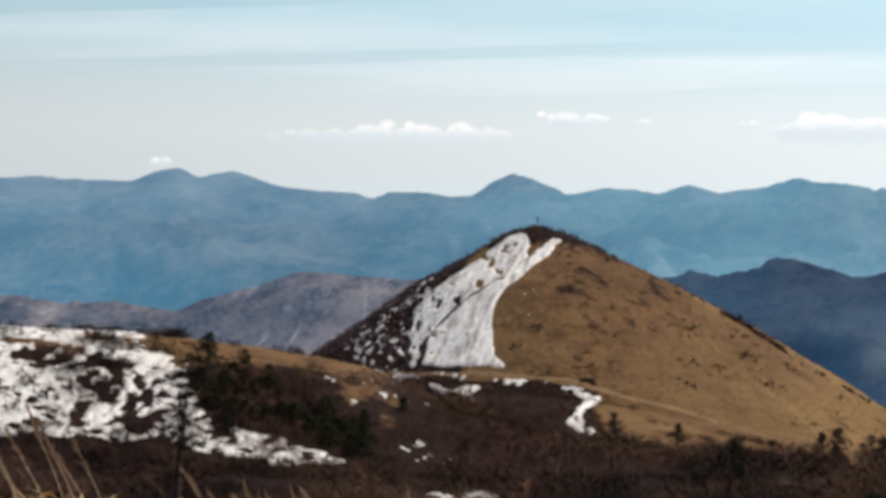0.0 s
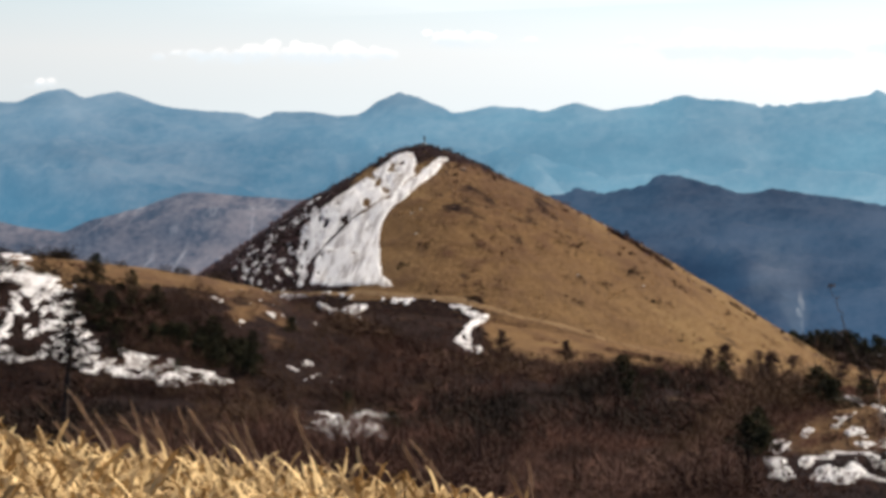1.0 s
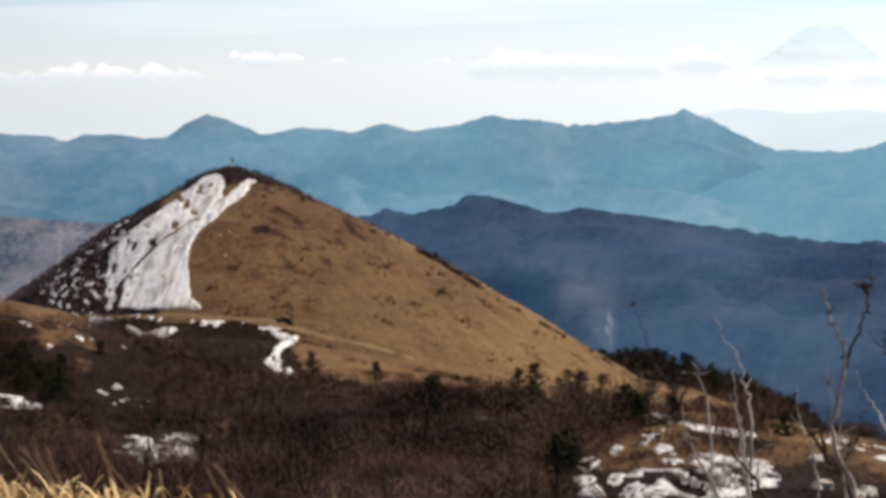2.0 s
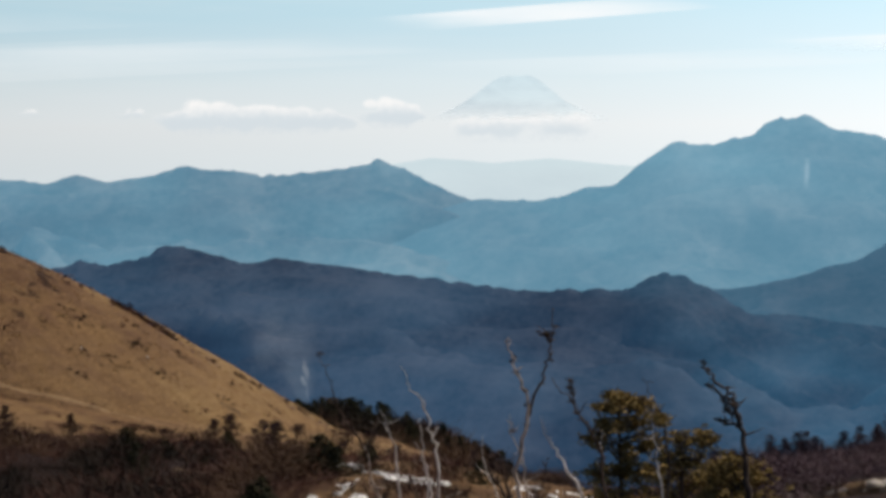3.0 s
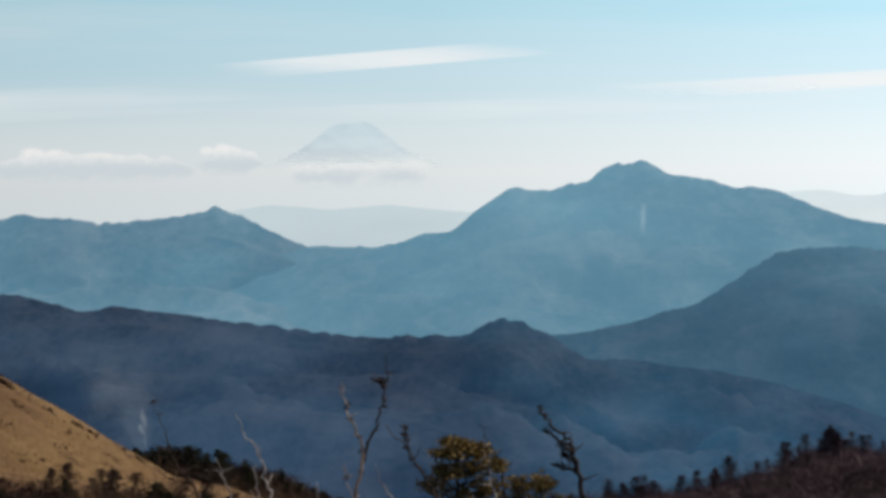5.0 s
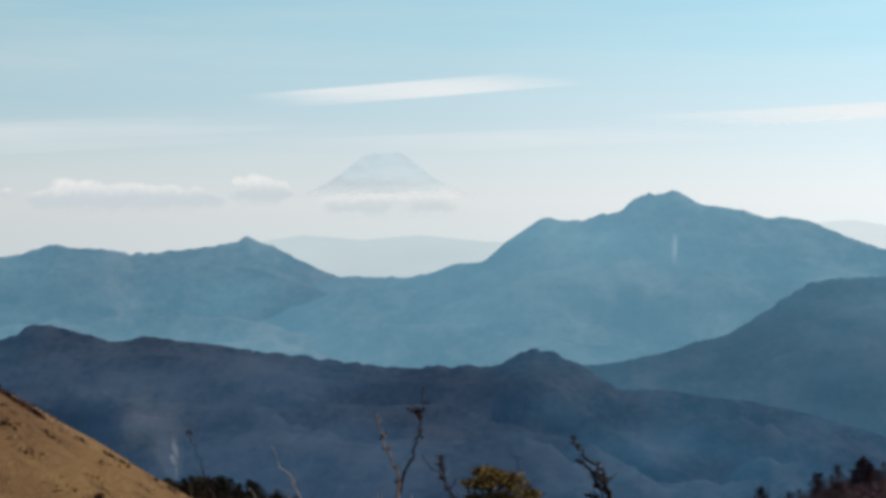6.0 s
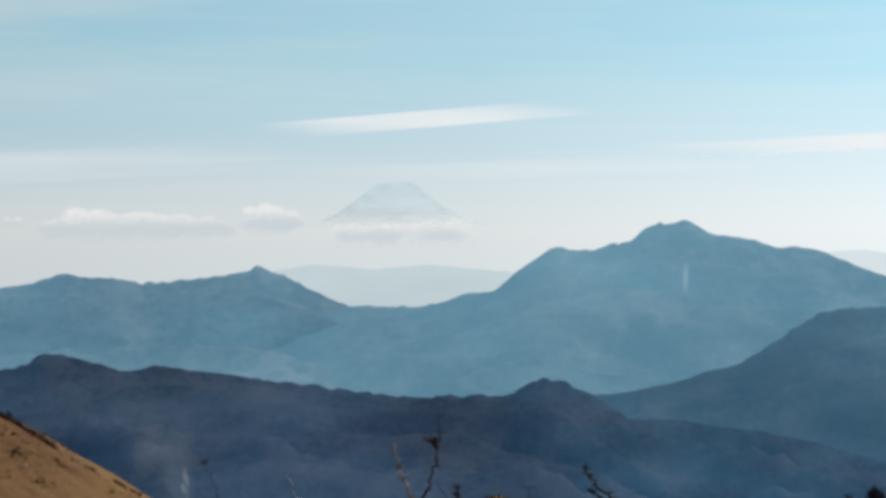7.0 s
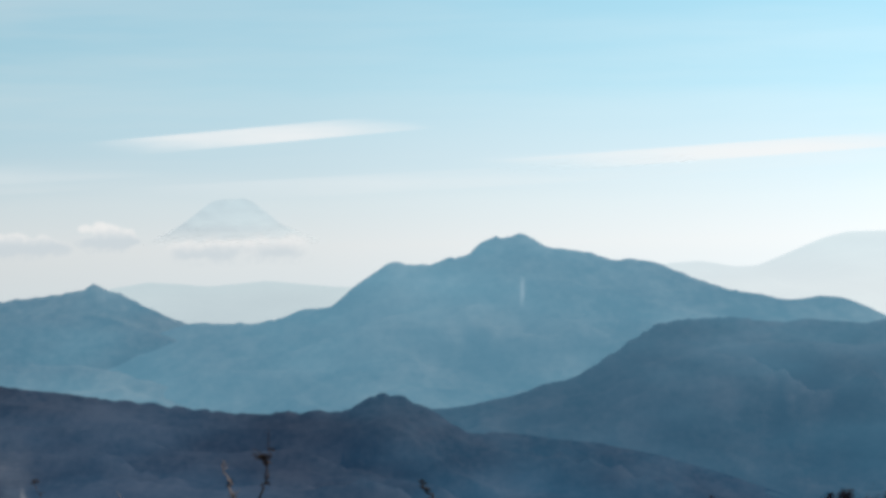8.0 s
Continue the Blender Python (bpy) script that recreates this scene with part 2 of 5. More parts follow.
def grassy_ground(name):
    """Dry winter grass and dark litter, laid out by the mesh's own cover map and noise."""
    n = Nodes(name)
    fine, mid, broad = n.noise(1.6, 6, 0.7), n.noise(0.22, 5, 0.6), n.noise(0.03, 3)
    straw = n.ramp(fine, [(0.25, (0.103, 0.058, 0.026)), (0.5, (0.163, 0.097, 0.045)), (0.75, (0.224, 0.142, 0.070))])
    straw = n.mix(n.spread(mid, 0.42, 0.68), straw, n.ramp(fine, [(0.3, (0.074, 0.040, 0.024)), (0.7, (0.135, 0.076, 0.040))]))
    straw = n.mix(n.spread(broad, 0.45, 0.7), straw, n.ramp(fine, [(0.3, (0.161, 0.098, 0.043)), (0.7, (0.280, 0.187, 0.090))]))
    gold = n.add("ShaderNodeAttribute")
    gold.attribute_name = "gold_cover"
    straw = n.mix(n.math("MULTIPLY", gold.outputs["Fac"], n.math("MULTIPLY", n.spread(mid, 0.25, 0.6), 0.55)), straw, n.ramp(fine, [(0.25, (0.184, 0.120, 0.050)), (0.5, (0.276, 0.184, 0.085)), (0.75, (0.368, 0.258, 0.128))]))
    brown = n.add("ShaderNodeAttribute")
    brown.attribute_name = "brown_cover"
    straw = n.mix(n.math("MULTIPLY", brown.outputs["Fac"], n.math("ADD", 0.45, n.math("MULTIPLY", n.spread(mid, 0.35, 0.65), 0.4))), straw, n.ramp(fine, [(0.25, (0.062, 0.034, 0.021)), (0.5, (0.1, 0.056, 0.032)), (0.75, (0.15, 0.088, 0.049))]))
    litter = n.ramp(fine, [(0.25, (0.005, 0.0026, 0.0022)), (0.55, (0.02, 0.0105, 0.0085)), (0.8, (0.075, 0.041, 0.031))])
    cover = n.add("ShaderNodeAttribute")
    cover.attribute_name = "straw_cover"
    edge = n.math("ADD", cover.outputs["Fac"], n.math("MULTIPLY", n.math("SUBTRACT", mid, 0.5), 1.1))
    n.bump(n.math("ADD", fine, n.math("MULTIPLY", mid, 2.0)), 0.7, 0.6)
    return n.finish(n.mix(n.spread(edge, 0.38, 0.62), litter, straw), 0.95)


def snow_material():
    n = Nodes("old_snow")
    fine, mid = n.noise(2.2, 5, 0.65), n.noise(0.35, 4)
    c = n.ramp(fine, [(0.3, (0.74, 0.73, 0.73)), (0.5, (0.92, 0.915, 0.91))])
    c = n.mix(n.spread(mid, 0.6, 0.78), c, (0.5, 0.44, 0.38))
    drawn = n.add("ShaderNodeMapping", Vector=n.coord())
    drawn.inputs["Rotation"].default_value = (0, 0, radians(-14))
    drawn.inputs["Scale"].default_value = (1.0, 0.16, 0.16)
    c = n.mix(n.math("MULTIPLY", n.spread(n.noise(0.9, 5, 0.65, drawn.outputs["Vector"]), 0.47, 0.62), 0.58), c, (0.22, 0.18, 0.16))
    n.bump(n.math("ADD", fine, mid), 0.8, 0.6)
    return n.finish(c, 0.6, 0.25)


def plant_material(name, dark, light, rough=0.85, vary=0.35, patch=0.0):
    """Twigs, leaves or needles, varied from piece to piece, along them and, by patch, from stand to stand."""
    n = Nodes(name)
    geo = n.add("ShaderNodeNewGeometry")
    isl = geo.outputs["Random Per Island"]
    info = n.add("ShaderNodeObjectInfo").outputs["Random"]
    f = n.math("ADD", n.math("MULTIPLY", isl, 1 - vary), n.math("MULTIPLY", n.noise(3.0, 3), vary))
    if patch:
        stand = n.math("ADD", n.math("MULTIPLY", n.spread(n.noise(0.11, 4, 0.6), 0.34, 0.66), 0.6), n.math("MULTIPLY", n.spread(n.noise(0.025, 3), 0.38, 0.62), 0.4))
        f = n.math("ADD", n.math("MULTIPLY", f, 1 - patch), n.math("MULTIPLY", stand, patch))
    c = n.ramp(f, [(0.15, dark), (0.85, light)])
    hsv = n.add("ShaderNodeHueSaturation", Color=c)
    n.put(hsv, "Value", n.math("ADD", 0.82, n.math("MULTIPLY", info, 0.36)))
    return n.finish(hsv.outputs["Color"], rough)


def bark_material(name, dark, light, scale=14.0, stretch=0.25):
    n = Nodes(name)
    m = n.add("ShaderNodeMapping", Vector=n.coord())
    m.inputs["Scale"].default_value = (1, 1, stretch)
    f = n.noise(scale, 6, 0.7, m.outputs["Vector"])
    n.bump(f, 0.6, 0.02)
    return n.finish(n.ramp(f, [(0.3, dark), (0.7, light)]), 0.85)


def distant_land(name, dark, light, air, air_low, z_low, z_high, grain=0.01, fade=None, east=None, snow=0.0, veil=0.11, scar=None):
    """Wooded slopes seen through kilometres of hazy air: the woods' own colour, with the air's blue haze painted in as
    the slopes' emission, changing with height.
    fade: the heights between which the slope is lost in the haze. east: the haze colour towards that side, high and
    low, and where it begins and ends."""
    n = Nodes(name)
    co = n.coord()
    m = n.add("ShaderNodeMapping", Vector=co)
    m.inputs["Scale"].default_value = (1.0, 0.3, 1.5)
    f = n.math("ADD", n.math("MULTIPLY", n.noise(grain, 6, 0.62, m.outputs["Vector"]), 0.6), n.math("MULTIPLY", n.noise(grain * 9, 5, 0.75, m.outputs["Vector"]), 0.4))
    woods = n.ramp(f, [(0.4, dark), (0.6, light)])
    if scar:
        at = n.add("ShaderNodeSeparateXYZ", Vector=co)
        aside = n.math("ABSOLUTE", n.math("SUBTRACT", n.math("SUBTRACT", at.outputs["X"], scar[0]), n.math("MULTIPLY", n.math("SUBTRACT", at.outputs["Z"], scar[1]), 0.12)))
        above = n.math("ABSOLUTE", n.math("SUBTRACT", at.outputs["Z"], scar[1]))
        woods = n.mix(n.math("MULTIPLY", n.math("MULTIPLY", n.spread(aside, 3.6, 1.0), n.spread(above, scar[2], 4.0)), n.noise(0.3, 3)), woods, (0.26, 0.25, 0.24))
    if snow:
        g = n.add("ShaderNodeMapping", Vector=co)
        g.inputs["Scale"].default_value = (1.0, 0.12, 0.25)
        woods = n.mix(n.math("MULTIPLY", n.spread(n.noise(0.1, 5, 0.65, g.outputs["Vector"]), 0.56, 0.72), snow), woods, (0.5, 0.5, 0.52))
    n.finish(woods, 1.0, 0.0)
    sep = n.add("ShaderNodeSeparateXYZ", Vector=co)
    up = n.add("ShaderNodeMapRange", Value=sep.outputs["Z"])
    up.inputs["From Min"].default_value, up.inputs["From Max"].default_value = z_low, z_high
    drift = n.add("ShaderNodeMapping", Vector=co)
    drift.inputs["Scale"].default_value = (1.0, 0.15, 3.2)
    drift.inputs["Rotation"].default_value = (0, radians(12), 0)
    # uneven haze, painted as lighter and darker drifts in the emission
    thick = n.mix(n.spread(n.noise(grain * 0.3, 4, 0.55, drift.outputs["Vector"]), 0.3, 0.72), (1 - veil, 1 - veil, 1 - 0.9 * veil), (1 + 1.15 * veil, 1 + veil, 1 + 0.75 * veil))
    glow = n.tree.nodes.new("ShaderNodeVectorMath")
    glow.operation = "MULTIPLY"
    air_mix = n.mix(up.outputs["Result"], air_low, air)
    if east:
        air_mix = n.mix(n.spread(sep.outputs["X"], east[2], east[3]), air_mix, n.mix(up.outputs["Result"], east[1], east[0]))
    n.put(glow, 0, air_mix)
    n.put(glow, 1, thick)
    # the slope itself glows with the haze colour; no air is modelled
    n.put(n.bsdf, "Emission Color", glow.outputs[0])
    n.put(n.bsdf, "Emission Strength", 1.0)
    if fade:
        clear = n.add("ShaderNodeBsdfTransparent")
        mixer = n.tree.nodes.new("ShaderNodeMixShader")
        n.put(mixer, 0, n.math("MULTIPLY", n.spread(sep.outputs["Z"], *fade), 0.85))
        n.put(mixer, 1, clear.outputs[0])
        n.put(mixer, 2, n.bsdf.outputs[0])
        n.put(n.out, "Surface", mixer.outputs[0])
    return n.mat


def sky_backdrop():
    """Pale winter sky behind the mountains: whitish at the horizon, blue above, with thin high veils."""
    n = Nodes("hazy_sky")
    co = n.coord()
    sep = n.add("ShaderNodeSeparateXYZ", Vector=co)
    up = n.math("DIVIDE", sep.outputs["Z"], 4900.0)
    across = n.math("DIVIDE", sep.outputs["X"], 4900.0)
    c = n.ramp(n.math("MULTIPLY", n.math("ADD", up, 0.02), 7.0), [
        (0.0, (0.64, 0.74, 0.78)), (0.14, (0.70, 0.76, 0.78)), (0.22, (0.74, 0.778, 0.785)), (0.30, (0.67, 0.765, 0.795)), (0.40, (0.53, 0.71, 0.79)), (0.52, (0.43, 0.68, 0.79)), (0.75, (0.32, 0.60, 0.745)), (1.0, (0.24, 0.50, 0.69))])
    veil = n.add("ShaderNodeMapping", Vector=co)
    veil.inputs["Scale"].default_value = (0.0009, 0.0009, 0.011)
    veil.inputs["Rotation"].default_value = (0, radians(3.0), 0)
    f = n.noise(1.0, 5, 0.6, veil.outputs["Vector"])
    left = n.spread(across, -0.02, -0.2)
    amount = n.math("MULTIPLY", n.spread(f, 0.4, 0.72), n.math("ADD", 0.18, n.math("MULTIPLY", left, 0.35)))
    c = n.mix(amount, c, (0.74, 0.80, 0.82))
    em = n.add("ShaderNodeEmission", Color=c)
    side = n.math("ADD", across, 0.02)
    n.put(em, "Strength", n.math("ADD", n.math("ADD", 1.13, n.math("MULTIPLY", side, 1.1)), n.math("MULTIPLY", n.math("MAXIMUM", side, 0.0), 0.9)))
    clear = n.add("ShaderNodeBsdfTransparent")
    mixer = n.tree.nodes.new("ShaderNodeMixShader")
    n.put(mixer, 0, n.spread(up, 0.15, 0.105))
    n.put(mixer, 1, clear.outputs[0])
    n.put(mixer, 2, em.outputs[0])
    n.put(n.out, "Surface", mixer.outputs[0])
    return n.mat


def cloud_material(name, opacity, streak=False):
    """White cloud, thin at its rims and torn by noise: long streaks, or heaps with a level base. Its daylight is
    emission, the heaps' shading included.
    """
    n = Nodes(name)
    gen = n.add("ShaderNodeTexCoord").outputs["Generated"]
    sep = n.add("ShaderNodeSeparateXYZ", Vector=gen)
    tall = sep.outputs["Z"]
    if streak:
        u = n.math("ABSOLUTE", n.math("SUBTRACT", n.math("MULTIPLY", sep.outputs["X"], 2.0), 1.0))
        v = n.math("ABSOLUTE", n.math("SUBTRACT", n.math("MULTIPLY", tall, 2.0), 1.0))
        m = n.add("ShaderNodeMapping", Vector=n.coord())
        m.inputs["Scale"].default_value = (0.006, 0.006, 0.05)
        rag = n.math("MULTIPLY", n.math("SUBTRACT", n.noise(1.0, 5, 0.6, m.outputs["Vector"]), 0.5), 0.9)
        body = n.math("SUBTRACT", n.math("SUBTRACT", 1.0, n.math("POWER", u, 2.0)), n.math("POWER", v, 1.5 if opacity > 0.6 else 1.0))
        f = n.spread(n.math("ADD", body, rag), -0.1, 1.25) if opacity > 0.6 else n.spread(n.math("ADD", body, rag), -0.1, 1.6)
        shade = (0.93, 0.92, 0.91)
    else:
        place = n.add("ShaderNodeNewGeometry").outputs["Position"]
        dense = n.add("ShaderNodeAttribute")
        dense.attribute_name = "vapour"
        rag = n.math("MULTIPLY", n.math("SUBTRACT", n.noise(0.085, 5, 0.66, place), 0.5), 0.95)
        body = n.math("ADD", dense.outputs["Fac"], n.math("MULTIPLY", rag, n.spread(dense.outputs["Fac"], 0.0, 0.3)))
        f = n.spread(body, 0.02, 1.0)
        # sunlit tops and shaded undersides, painted by height into the emission colour
        lit = n.math("SUBTRACT", n.math("ADD", tall, n.math("MULTIPLY", rag, 0.5)), n.math("MULTIPLY", body, 0.18))
        shade = n.mix(n.spread(lit, 0.22, 0.68), (0.6, 0.68, 0.73), (1.0, 0.97, 0.94))
    f = n.math("MULTIPLY", f, opacity, clamp=True)
    em = n.add("ShaderNodeEmission", Strength=1.14 if streak else 1.06)
    n.put(em, "Color", shade if not isinstance(shade, tuple) else (*shade, 1.0))
    clear = n.add("ShaderNodeBsdfTransparent")
    mixer = n.tree.nodes.new("ShaderNodeMixShader")
    n.put(mixer, 0, f)
    n.put(mixer, 1, clear.outputs[0])
    n.put(mixer, 2, em.outputs[0])
    n.put(n.out, "Surface", mixer.outputs[0])
    return n.mat


M_GROUND = grassy_ground("winter_ground")
M_SNOW = snow_material()
M_BRUSH = plant_material("bare_brush", (0.005, 0.0026, 0.002), (0.148, 0.073, 0.052), patch=0.72)
M_BRUSH_GREY = plant_material("grey_brush", (0.007, 0.0042, 0.0036), (0.15, 0.084, 0.063), patch=0.72)
M_BRUSH_TAN = plant_material("tan_brush", (0.025, 0.014, 0.009), (0.14, 0.082, 0.047), patch=0.6)
M_BRUSH_DARK = plant_material("dark_brush", (0.007, 0.0055, 0.0045), (0.036, 0.025, 0.018), patch=0.5)
M_HEATH = plant_material("heath_scrub", (0.07, 0.045, 0.049), (0.26, 0.17, 0.17), patch=0.5)
M_STRAW = plant_material("straw_leaves", (0.2, 0.12, 0.05), (0.75, 0.55, 0.28), 0.7)
M_PLUME = plant_material("dry_plume", (0.26, 0.17, 0.11), (0.62, 0.47, 0.33), 0.8)
M_TUSSOCK = plant_material("tussock_straw", (0.24, 0.145, 0.065), (0.42, 0.27, 0.125))
M_NEEDLE = plant_material("dark_needles", (0.012, 0.013, 0.007), (0.045, 0.042, 0.02))
M_PINE = plant_material("olive_needles", (0.055, 0.04, 0.014), (0.36, 0.245, 0.085))
M_LARCH = plant_material("larch_twigs", (0.03, 0.02, 0.025), (0.13, 0.085, 0.096), patch=0.5)
M_LARCH_DARK = plant_material("dark_larch_twigs", (0.035, 0.021, 0.017), (0.125, 0.075, 0.062))
M_BARK = bark_material("dark_bark", (0.022, 0.016, 0.013), (0.1, 0.07, 0.055))
M_BIRCH = bark_material("pale_dead_bark", (0.16, 0.135, 0.125), (0.82, 0.77, 0.73), 6.0, 0.6)
M_WEATHERED = bark_material("weathered_bark", (0.04, 0.03, 0.027), (0.62, 0.53, 0.47), 5.0, 0.5)
M_LICHEN = plant_material("dark_lichen", (0.03, 0.022, 0.018), (0.1, 0.075, 0.06))
M_EARTH = bark_material("trodden_earth", (0.13, 0.082, 0.045), (0.29, 0.19, 0.1), 1.2, 1.0)
M_ROCK = bark_material("pale_rock", (0.25, 0.22, 0.19), (0.6, 0.55, 0.49), 2.0, 1.0)
M_WOOD = bark_material("grey_wood", (0.09, 0.07, 0.055), (0.2, 0.16, 0.13), 20.0)
# distant woods: each material carries its haze as emission
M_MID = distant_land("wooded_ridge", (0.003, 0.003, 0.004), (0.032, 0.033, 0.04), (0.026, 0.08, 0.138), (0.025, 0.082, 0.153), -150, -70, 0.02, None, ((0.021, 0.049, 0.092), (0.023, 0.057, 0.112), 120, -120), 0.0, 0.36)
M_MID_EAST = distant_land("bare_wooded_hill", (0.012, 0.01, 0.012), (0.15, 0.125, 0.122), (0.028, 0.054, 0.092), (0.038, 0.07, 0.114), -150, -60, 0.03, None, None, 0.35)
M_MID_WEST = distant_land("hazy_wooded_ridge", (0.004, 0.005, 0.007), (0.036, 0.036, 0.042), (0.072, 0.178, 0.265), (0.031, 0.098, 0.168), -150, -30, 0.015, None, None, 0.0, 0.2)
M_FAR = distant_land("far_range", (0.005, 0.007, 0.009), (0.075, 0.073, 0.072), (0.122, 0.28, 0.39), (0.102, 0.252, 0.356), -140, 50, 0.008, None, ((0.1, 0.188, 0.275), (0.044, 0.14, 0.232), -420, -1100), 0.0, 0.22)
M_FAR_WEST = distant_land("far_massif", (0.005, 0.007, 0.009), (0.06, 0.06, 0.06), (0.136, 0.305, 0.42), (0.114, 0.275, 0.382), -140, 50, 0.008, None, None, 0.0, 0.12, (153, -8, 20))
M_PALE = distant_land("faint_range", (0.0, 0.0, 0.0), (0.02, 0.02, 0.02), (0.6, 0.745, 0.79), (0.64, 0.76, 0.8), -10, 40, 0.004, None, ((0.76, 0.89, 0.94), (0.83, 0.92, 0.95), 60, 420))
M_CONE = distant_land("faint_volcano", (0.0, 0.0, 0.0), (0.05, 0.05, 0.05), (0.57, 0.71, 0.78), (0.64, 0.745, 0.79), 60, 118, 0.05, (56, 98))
M_SKY = sky_backdrop()
M_CLOUD = cloud_material("fair_weather_cloud", 0.66)
M_VEIL = cloud_material("high_thin_cloud", 0.75, True)
M_SMOKE = cloud_material("thin_smoke", 0.055)
M_FUME = cloud_material("white_smoke", 0.2)
M_BAND = cloud_material("faint_cloud_band", 0.3, True)

# ---------------------------------------------------------------- ground, one sheet to the horizon
AZ = np.concatenate([np.arange(-180, -25, 5.0), np.arange(-25, 11, 0.16), np.arange(11, 180, 5.0), [180.0]])
RR = np.concatenate([[0.0], np.geomspace(1.5, 60, 40), np.geomspace(62, 760, 230), np.geomspace(780, 4900, 40)])
ga, gr = np.meshgrid(AZ, RR, indexing="ij")
gx, gy = polar(ga, gr)
gz = ground_h(gx, gy)
ground_mesh = mesh_of("ground", np.stack([gx, gy, gz], 2).reshape(-1, 3), grid_faces(len(AZ), len(RR)), True)


def straw_map(x, y):
    """Where dry grass covers the ground rather than litter under brush: 0 to 1."""
    az, r = np.degrees(np.arctan2(x, y)), np.hypot(x, y)
    near = np.clip((45 - r) / 10, 0, 1)
    crest = np.clip(1 - np.abs(r - 450) / 36, 0, 1) * np.clip((-13.4 - az) / 1.5, 0, 1) * 1.6
    foot = (0.75 + 0.9 * fbm(x / 9, y / 22, 3, 94)) * np.clip(1 - np.abs(r - 640 - 45 * fbm(az * 1.3, az * 0, 4, 91)) / 56, 0, 1) * np.clip((az + 10.8) / 0.4, 0, 1) * 1.6
    bench = np.clip(1 - np.abs(r - 168) / 32, 0, 1) * np.clip((az + 6.5) / 1, 0, 1) * np.clip((0.5 - az) / 1, 0, 1) * (0.75 + 0.8 * fbm(x / 3, y / 9, 3, 92))
    west = np.clip(1 - np.abs(r - 300) / 60, 0, 1) * np.clip((az - 1.0) / 1, 0, 1) * 0.55
    spur = np.clip(1 - np.abs(r - 520) / 60, 0, 1) * np.clip(1 - np.abs(az + 14.5) / 1.2, 0, 1) * 0.8
    slope = np.clip(1 - np.abs(r - 413) / 13, 0, 1) * np.clip(1 - np.abs(az + 14.2) / 1.4, 0, 1) * (0.6 + 1.6 * fbm(x / 3, y / 4, 3, 95)) * 0.5
    apron = np.clip(1 - np.abs(r - 690) / 70, 0, 1) * np.clip(1 - np.abs(az + 5.7) / 1.3, 0, 1) * 1.5
    cape = np.clip(2.2 - np.abs(r - 710) / 50, 0, 1) * np.clip(1.8 - np.abs(az + 4.6) / 0.7, 0, 1) * (1.1 + 0.7 * fbm(x / 5, y / 14, 3, 97))
    toe = np.clip(1 - np.abs(r - 570) / 130, 0, 1) * np.clip((az + 7.4) / 0.8, 0, 1) * np.clip((-3.3 - az) / 0.5, 0, 1) * (1.0 + 0.8 * fbm(x / 8, y / 30, 3, 99))
    heel = np.clip(1 - np.abs(r - 470) / 180, 0, 1) * np.clip((az + 5.9) / 0.4, 0, 1) * np.clip((-3.4 - az) / 0.5, 0, 1) * (0.9 + 0.9 * fbm(x / 6, y / 25, 3, 98))
    return np.clip(heel + toe + cape + apron + near + np.clip(slope, 0, 1) + crest + foot + bench + west + spur + 0.12 + 0.22 * np.clip(fbm(x / 30, y / 45, 3, 55) * 2, 0, 1), 0, 1)


def cover_layer(me, values):
    me.attributes.new("straw_cover", "FLOAT", "POINT").data.foreach_set("value", np.asarray(values, dtype=np.float32).ravel())


cover_layer(ground_mesh, straw_map(gx, gy))
thing("ground", ground_mesh, M_GROUND, "rolling ground of dry grass and dark leaf litter", "ground", kind="structure")

# ---------------------------------------------------------------- the grassy hill
hx, hy = np.meshgrid(np.arange(-75, 112, 0.75), np.arange(-75, 60, 0.75), indexing="ij")
hz = hill_h(hx, hy)
hill_mesh = mesh_of("hill", np.stack([hx, hy, hz - HILL_Z], 2).reshape(-1, 3), grid_faces(*hx.shape), True)
hill_far = np.hypot(hx, hy)
heathy = np.clip((-hx - 11 - 0.25 * hy) / 6, 0, 1) + np.clip((11 - hill_far) / 5, 0, 1) * 0.8 + np.clip((34 - hill_far) / 24, 0, 1) * 0.32 + np.clip(1 - np.abs(hy + 3) / 5, 0, 1) * np.clip((34 - hx) / 10, 0, 1) * 0.45 + np.clip((-hy - 50.5) / 2, 0, 1) * np.clip((23 - hx) / 3, 0, 1)
scrubby = np.clip((hx - 4) / 8, 0, 1) * np.clip((50 - hx) / 25, 0, 1) * np.clip(0.3 + 2.4 * fbm(hx / 11, hy / 9, 4, 83) + 0.2 * np.clip((40 - hill_far) / 25, -0.6, 1), 0, 1)
cover_layer(hill_mesh, np.clip(1 - 0.8 * heathy - 0.36 * scrubby - 0.42 * np.clip(fbm(hx / 9, hy / 13, 4, 87) * 2.2 - 0.3, 0, 1), 0, 1))
gold = np.clip((hx - 34 - 0.35 * hy) / 50, 0, 1) + 0.25 * np.clip(fbm(hx / 18, hy / 18, 3, 61) * 2, 0, 1)
hill_mesh.attributes.new("gold_cover", "FLOAT", "POINT").data.foreach_set("value", np.clip(gold, 0, 1).astype(np.float32).ravel())
brown = np.clip((hx + 4) / 10, 0, 1) * np.clip(0.45 + 0.5 * (40 - hill_far) / 40 + 1.5 * fbm(hx / 16, hy / 12, 4, 67), 0, 1)
hill_mesh.attributes.new("brown_cover", "FLOAT", "POINT").data.foreach_set("value", brown.astype(np.float32).ravel())
hill = thing("hill", hill_mesh, M_GROUND, "rounded grassy hill of golden dry winter grass", "hill", kind="structure")
hill.location = (HILL_X, HILL_Y, HILL_Z)


